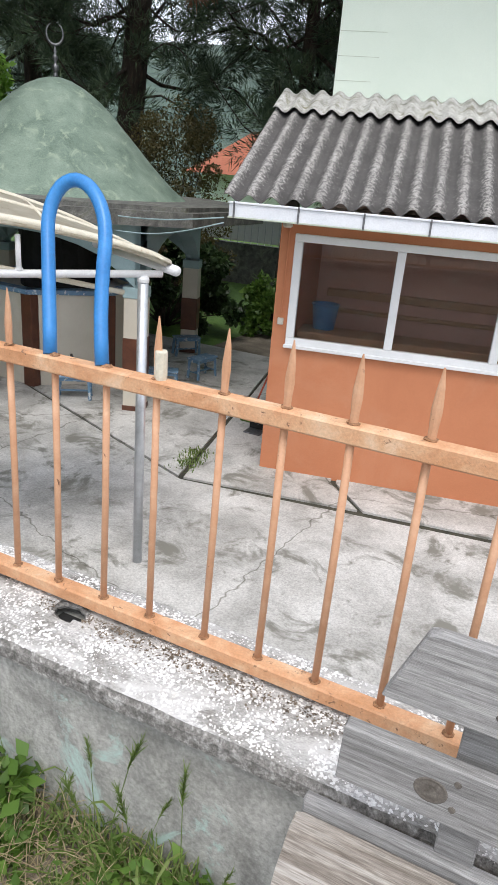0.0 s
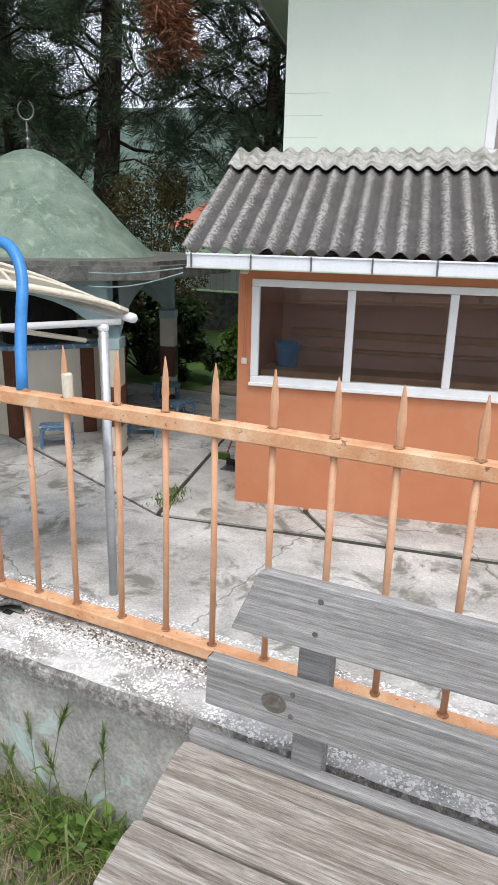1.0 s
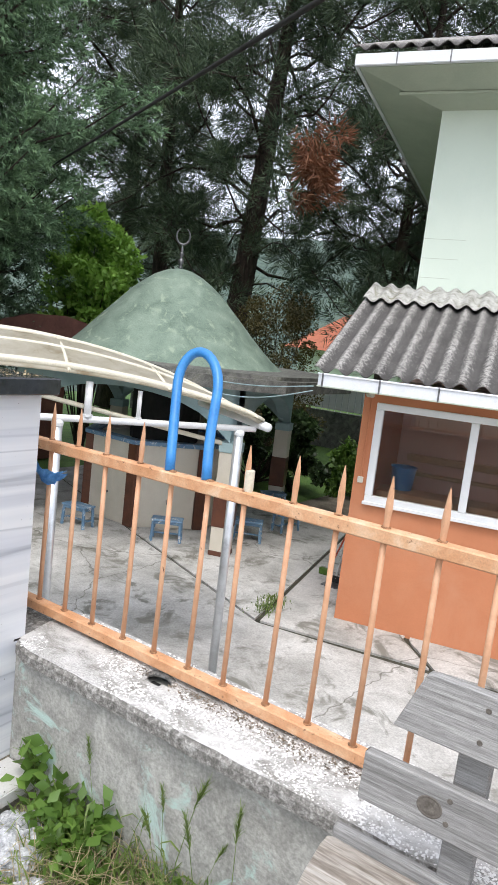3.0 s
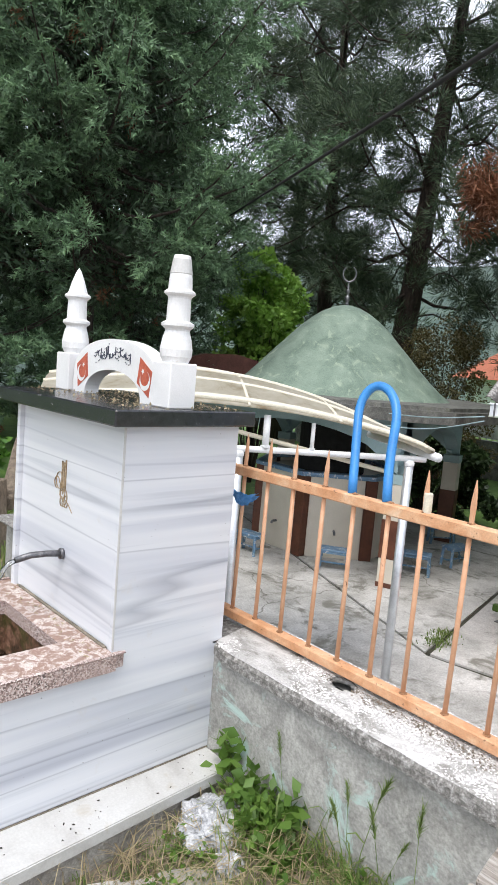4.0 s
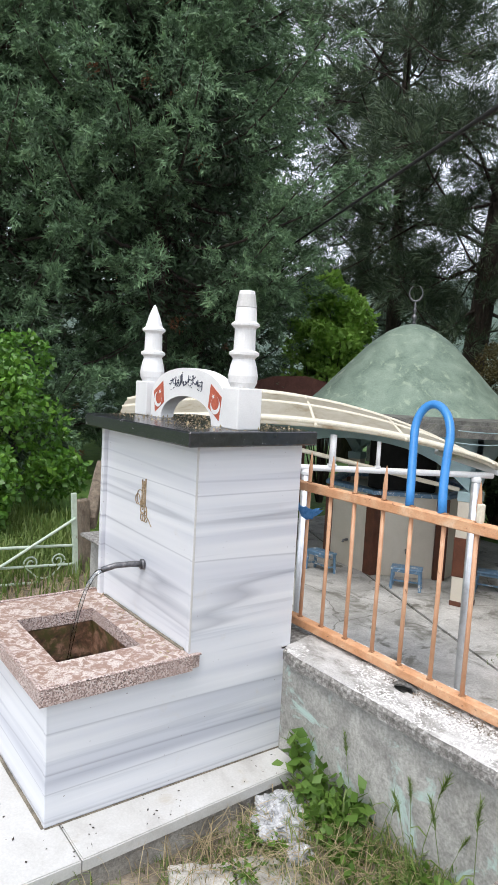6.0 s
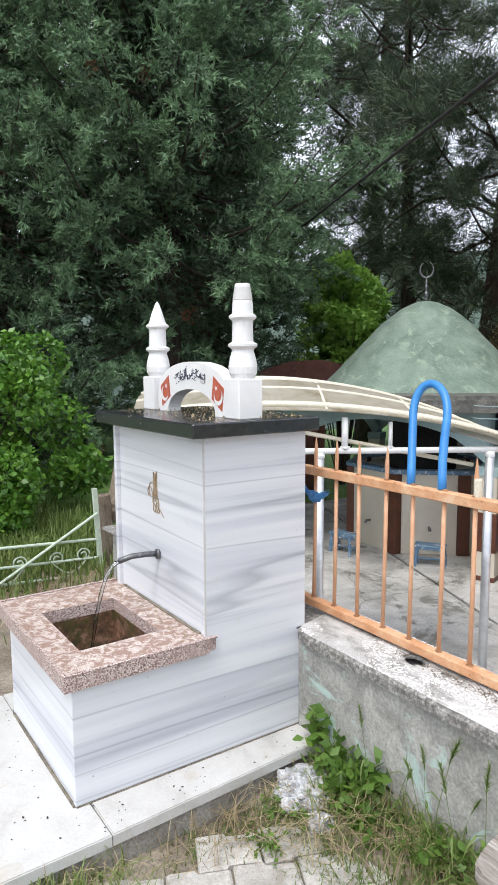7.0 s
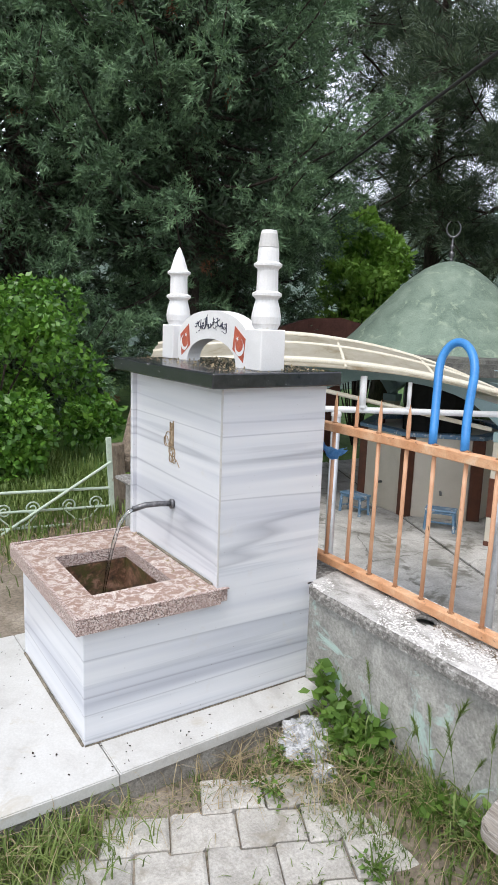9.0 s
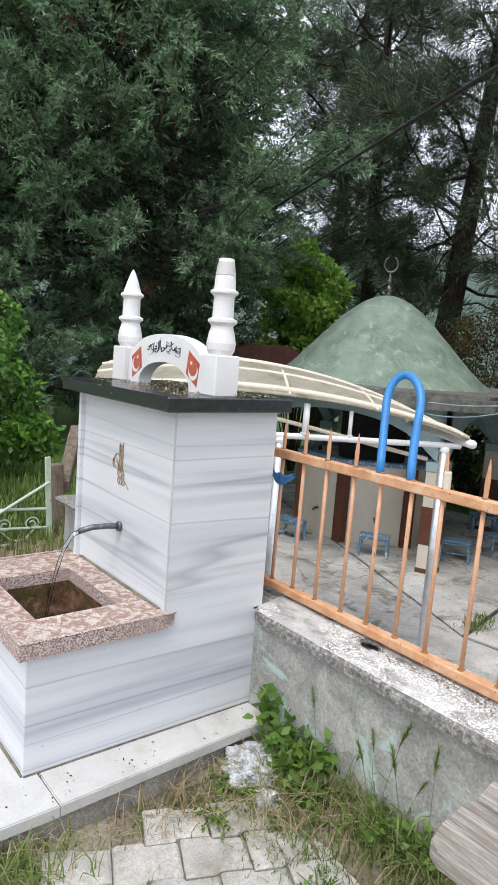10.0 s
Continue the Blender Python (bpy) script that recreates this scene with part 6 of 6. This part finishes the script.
def weed(at, radius, height, count, size, seed):
    """Leafy weed: stems with broad pointed leaves."""
    rng = np.random.default_rng(seed)
    w = thing("broadleaf_weed", "leafy green weed growing against the wall", "plant", at)
    pts = []
    for k in range(14):
        a = rng.uniform(0, 2 * math.pi)
        tip = np.array([radius * math.cos(a) * rng.uniform(0.3, 1), radius * math.sin(a) * rng.uniform(0.2, 0.8), height * rng.uniform(0.4, 1.0)])
        bm = tube([Vector((0, 0, 0)), Vector(tip * [0.4, 0.4, 0.6]), Vector(tip)], [0.004, 0.003, 0.0015], 5)
        part("stem", bm, M["grass"], w)
        q = rng.uniform(0.3, 1.0, (count // 14, 1))
        pts.append(tip * np.concatenate([q, q, q ** 0.8], 1) + rng.normal(size=(count // 14, 3)) * 0.02)
    v, f = leaves(np.concatenate(pts), size, rng, 0.8)
    soup("foliage", v, f, M["limeleaf"], w)
    return w


weed((-1.00, 0.93, 0.03), 0.20, 0.20, 260, 0.055, 41)
weed((-1.22, 1.0, 0.09), 0.10, 0.20, 60, 0.06, 42)
weed((-0.90, 0.90, 0.02), 0.17, 0.15, 220, 0.042, 43)
weed((-0.84, 0.84, 0.02), 0.15, 0.09, 150, 0.035, 48)
weed((-0.55, 0.90, 0.04), 0.14, 0.14, 170, 0.038, 44)
weed((-0.40, 0.95, 0.05), 0.10, 0.12, 90, 0.035, 49)
weed((-1.05, 0.70, 0.02), 0.13, 0.05, 140, 0.022, 45)
weed((-0.98, 0.55, 0.02), 0.12, 0.04, 120, 0.018, 46)
weed((-0.55, 0.62, 0.02), 0.10, 0.04, 90, 0.018, 47)

# crumpled clear bag with its knotted end
bag = thing("plastic_bag", "crumpled clear plastic bag lying by the plinth", "litter", (-1.105, 0.825, 0.045), turn=30)
for name, (rx, ry, rz), at in (("film", (0.118, 0.128, 0.062), (0, 0, 0)), ("knotted_end", (0.044, 0.040, 0.036), (0.100, -0.142, -0.012))):
    bm = bmesh.new()
    bmesh.ops.create_icosphere(bm, subdivisions=5, radius=1)
    for v in bm.verts:
        n = 0.28 * noise.noise(v.co * 2.1) + 0.24 * abs(noise.noise(v.co * 4.7)) + 0.16 * abs(noise.noise(v.co * 11)) + 0.06 * abs(noise.noise(v.co * 23))
        v.co = Vector((v.co.x * rx, v.co.y * ry, max(v.co.z, -0.25) * rz)) * (0.92 + n)
    part(name, bm, M["plastic_film"], bag, at=pose(*at))

# loose chippings set in the coping
rng = np.random.default_rng(12)
n = 21000
x = rng.uniform(-1.36, 2.0, n)
y = rng.uniform(0.985, 1.262, n)
patch = np.array([noise.noise(Vector((a * 3.1, b * 6, 4.0))) for a, b in zip(x, y)])
keep = (patch > -0.05) | (x > -0.60) & (patch > -0.5) | (y > 1.19)
keep &= (abs(x - hole_at[0]) > 0.05) | (abs(y - hole_at[1]) > 0.04)
x, y = x[keep], y[keep]
z = np.array([coping_z(b) for b in y])
n = len(x)
s = rng.uniform(0.002, 0.0066, (n, 1))
shape = np.array([[1, 0, 0], [0.3, 0.9, 0], [-0.9, 0.4, 0], [-0.6, -0.8, 0], [0.5, -0.8, 0], [0.1, 0.0, 0.8]])
ang = rng.uniform(0, 6.28, n)
ca, sa = np.cos(ang)[:, None], np.sin(ang)[:, None]
sx, sy = shape[None, :, 0] * (1 + 0.5 * rng.normal(size=(n, 6)) * 0.4), shape[None, :, 1] * 0.75
vx, vy = (ca * sx - sa * sy) * s + x[:, None], (sa * sx + ca * sy) * s + y[:, None]
vz = shape[None, :, 2] * s * 0.6 + z[:, None] - 0.0008
i = np.arange(n)[:, None] * 6
fc = np.concatenate([i + t for t in ([0, 1, 5], [1, 2, 5], [2, 3, 5], [3, 4, 5], [4, 0, 5])])
chips = soup("chipping", np.stack([vx, vy, vz], -1).reshape(-1, 3), fc, M["chip"], wall)
chips["kind"] = "stuff"
# dry needles and moss crumbs caught along the lower rail
q = np.column_stack([-0.95 + np.abs(rng.normal(size=1300)) * 0.9, 1.132 - np.abs(rng.normal(size=1300)) * 0.022, np.zeros(1300)])
q = q[(np.abs(q[:, 0] - hole_at[0]) > 0.05) | (np.abs(q[:, 1] - hole_at[1]) > 0.04)]
q[:, 2] = [coping_z(b) + 0.001 for b in q[:, 1]]
v, f = leaves(q, 0.008, rng, 3.0)
v[:, 2] = np.maximum(v[:, 2], np.repeat(q[:, 2], 4))
tagged(soup("needle_litter", v, f, M["old_wood"]), "dark dry needles and moss along the lower rail", "litter", kind="stuff")


# ---------------------------------------------------------------- garden rail and post
def garden_gate():
    g = thing("garden_gate", "pale green wrought-iron garden gate, low and scrolled", "gate", (-4.15, 1.2, 0.0), turn=-90)
    for z, r in ((0.30, 0.011), (0.155, 0.010), (0.03, 0.010)):
        part("bar", tube([(0, 0, z), (0.8, 0, z + 0.05 * 0.9), (1.9, 0, z + 0.10)], r, 8), M["green_steel"], g)
    part("stile", box(-0.045, -0.005, -0.012, 0.012, -0.03, 0.70, 0.003), M["green_steel"], g, at=pose(0, 0, 0, 0, 3, 0))
    part("brace", tube([(0.0, 0.02, 0.51), (0.85, 0.02, 0.03)], 0.011, 8), M["green_steel"], g)
    for k in range(4):
        x0 = 0.22 + 0.48 * k
        for sg in (-1, 1):
            pts_ = []
            for q in range(22):
                a = 0.42 * q
                r = 0.055 * (1 - q / 30)
                pts_.append((x0 + sg * (0.10 + 0.0) + sg * r * math.cos(a), 0, 0.195 + 0.012 * k + r * math.sin(a)))
            part("scroll", tube(pts_, 0.006, 6), M["green_steel"], g)
            part("scroll", tube([(x0 + sg * 0.15, 0, 0.18), (x0 + sg * 0.06, 0, 0.09), (x0, 0, 0.07)], 0.006, 6), M["green_steel"], g)
    return g


garden_gate()
bm = rough_up(box(-0.05, 0.05, -0.04, 0.04, -0.1, 0.62, 0.01), 0.012, 9, 3)
tagged(part("wooden_post", bm, M["old_wood"], at=pose(-4.25, 1.34, 0, 2, -4, 10)), "old split wooden post at the garden gate", "post")
bm = rough_up(box(-0.9, 0.0, -0.05, 0.05, 0.0, 0.12, 0.01), 0.012, 7, 3)
tagged(part("wooden_beam", bm, M["old_wood"], at=pose(-4.28, 1.38, 0.38, 0, 22, -30)), "old timber leaning on the wooden post", "timber")
shed = thing("garden_shed", "dark weathered shed with a low roof beyond the bush", "shed", (-12.8, -1.2, 0))
part("wall", box(-1.5, 1.5, -1.5, 1.5, -0.2, 2.3), M["old_wood"], shed)
bm = bmesh.new()
v = [bm.verts.new(p) for p in ((-1.9, -1.9, 2.31), (1.9, -1.9, 2.31), (1.9, 1.9, 2.31), (-1.9, 1.9, 2.31), (-1.6, 0, 3.2), (1.6, 0, 3.2))]
for f in ((0, 1, 5, 4), (2, 3, 4, 5), (1, 2, 5), (3, 0, 4), (3, 2, 1, 0)):
    bm.faces.new([v[k] for k in f])
part("roof", bm, M["maroon"], shed)

# things by the annex
bucket = thing("blue_bucket", "blue plastic bucket on the ledge behind the window", "bucket")
bucket.matrix_basis = HM @ pose(-1.90, FY + 0.43, 0.346)
part("pail", lathe([(0.10, 0), (0.125, 0.22), (0.135, 0.225), (0.13, 0.235), (0.118, 0.225), (0.095, 0.01)], 20), M["hose"], bucket, smooth=True)
broom = thing("broom", "red-handled broom with a yellow head leaning on the annex", "broom", (-2.95, 6.62, LOW))
part("handle", tube([(0, 0, 0.06), (0.14, 0.16, 0.62)], 0.011, 8), M["red_paint"], broom)
part("head", rough_up(box(-0.11, 0.04, -0.03, 0.03, 0.0, 0.08, 0.01), 0.004, 20), M["limeleaf"], broom, "yellow-green bristles")
pan = thing("dustpan", "dark plastic dustpan on the concrete", "dustpan", (-2.76, 6.36, LOW))
part("tray", box(-0.10, 0.10, -0.09, 0.09, 0.0, 0.012, 0.003), M["old_steel"], pan)
part("back_lip", box(-0.10, 0.10, 0.075, 0.09, 0.012, 0.09, 0.003), M["black"], pan)
part("grip", tube([(0, 0.085, 0.06), (0.03, 0.12, 0.35)], 0.011, 8), M["steel_tube"], pan)
crackweed = grass_patch("joint_weeds", "green weeds in the courtyard joint", [(-2.90, 5.22, 0.14, 0.20), (-2.97, 5.45, 0.12, 0.14)], 9000, 0.04, 0.010, 51, M["grass"], 0.7)
for v in crackweed.data.vertices:
    v.co.z = LOW + (v.co.z - LOW + 0.07) if v.co.z < LOW + 0.5 else v.co.z

# dry debris on the cover slab and the basin rim
rng = np.random.default_rng(61)
q = np.concatenate([np.column_stack([rng.uniform(-2.2, -1.36, 900), rng.uniform(0.56, 1.04, 900), np.full(900, 1.4335)]),
                    np.column_stack([rng.uniform(-2.2, -1.40, 60), rng.uniform(0.47, 0.54, 60), np.full(60, 0.614)])])
v, f = leaves(q, 0.013, rng, 3.0)
v[:, 2] = np.maximum(v[:, 2], np.repeat(q[:, 2], 4))
litter = tagged(soup("leaf_litter", v, f, M["straw"]), "dry leaf scraps on the fountain top", "litter", kind="stuff")
# fallen leaves and grit on the plinth and earth
q = np.concatenate([np.column_stack([rng.uniform(-2.3, -1.22, 120), rng.uniform(-0.8, 0.02, 120), np.full(120, 0.1285)]),
                    np.column_stack([rng.uniform(-1.38, -1.22, 40), rng.uniform(0.05, 1.0, 40), np.full(40, 0.1285)])])
v, f = leaves(q, 0.010, rng, 3.0)
v[:, 2] = np.maximum(v[:, 2], np.repeat(q[:, 2], 4))
tagged(soup("grit", v, f, M["bark"]), "dark grit and leaf crumbs on the plinth", "litter", kind="stuff")
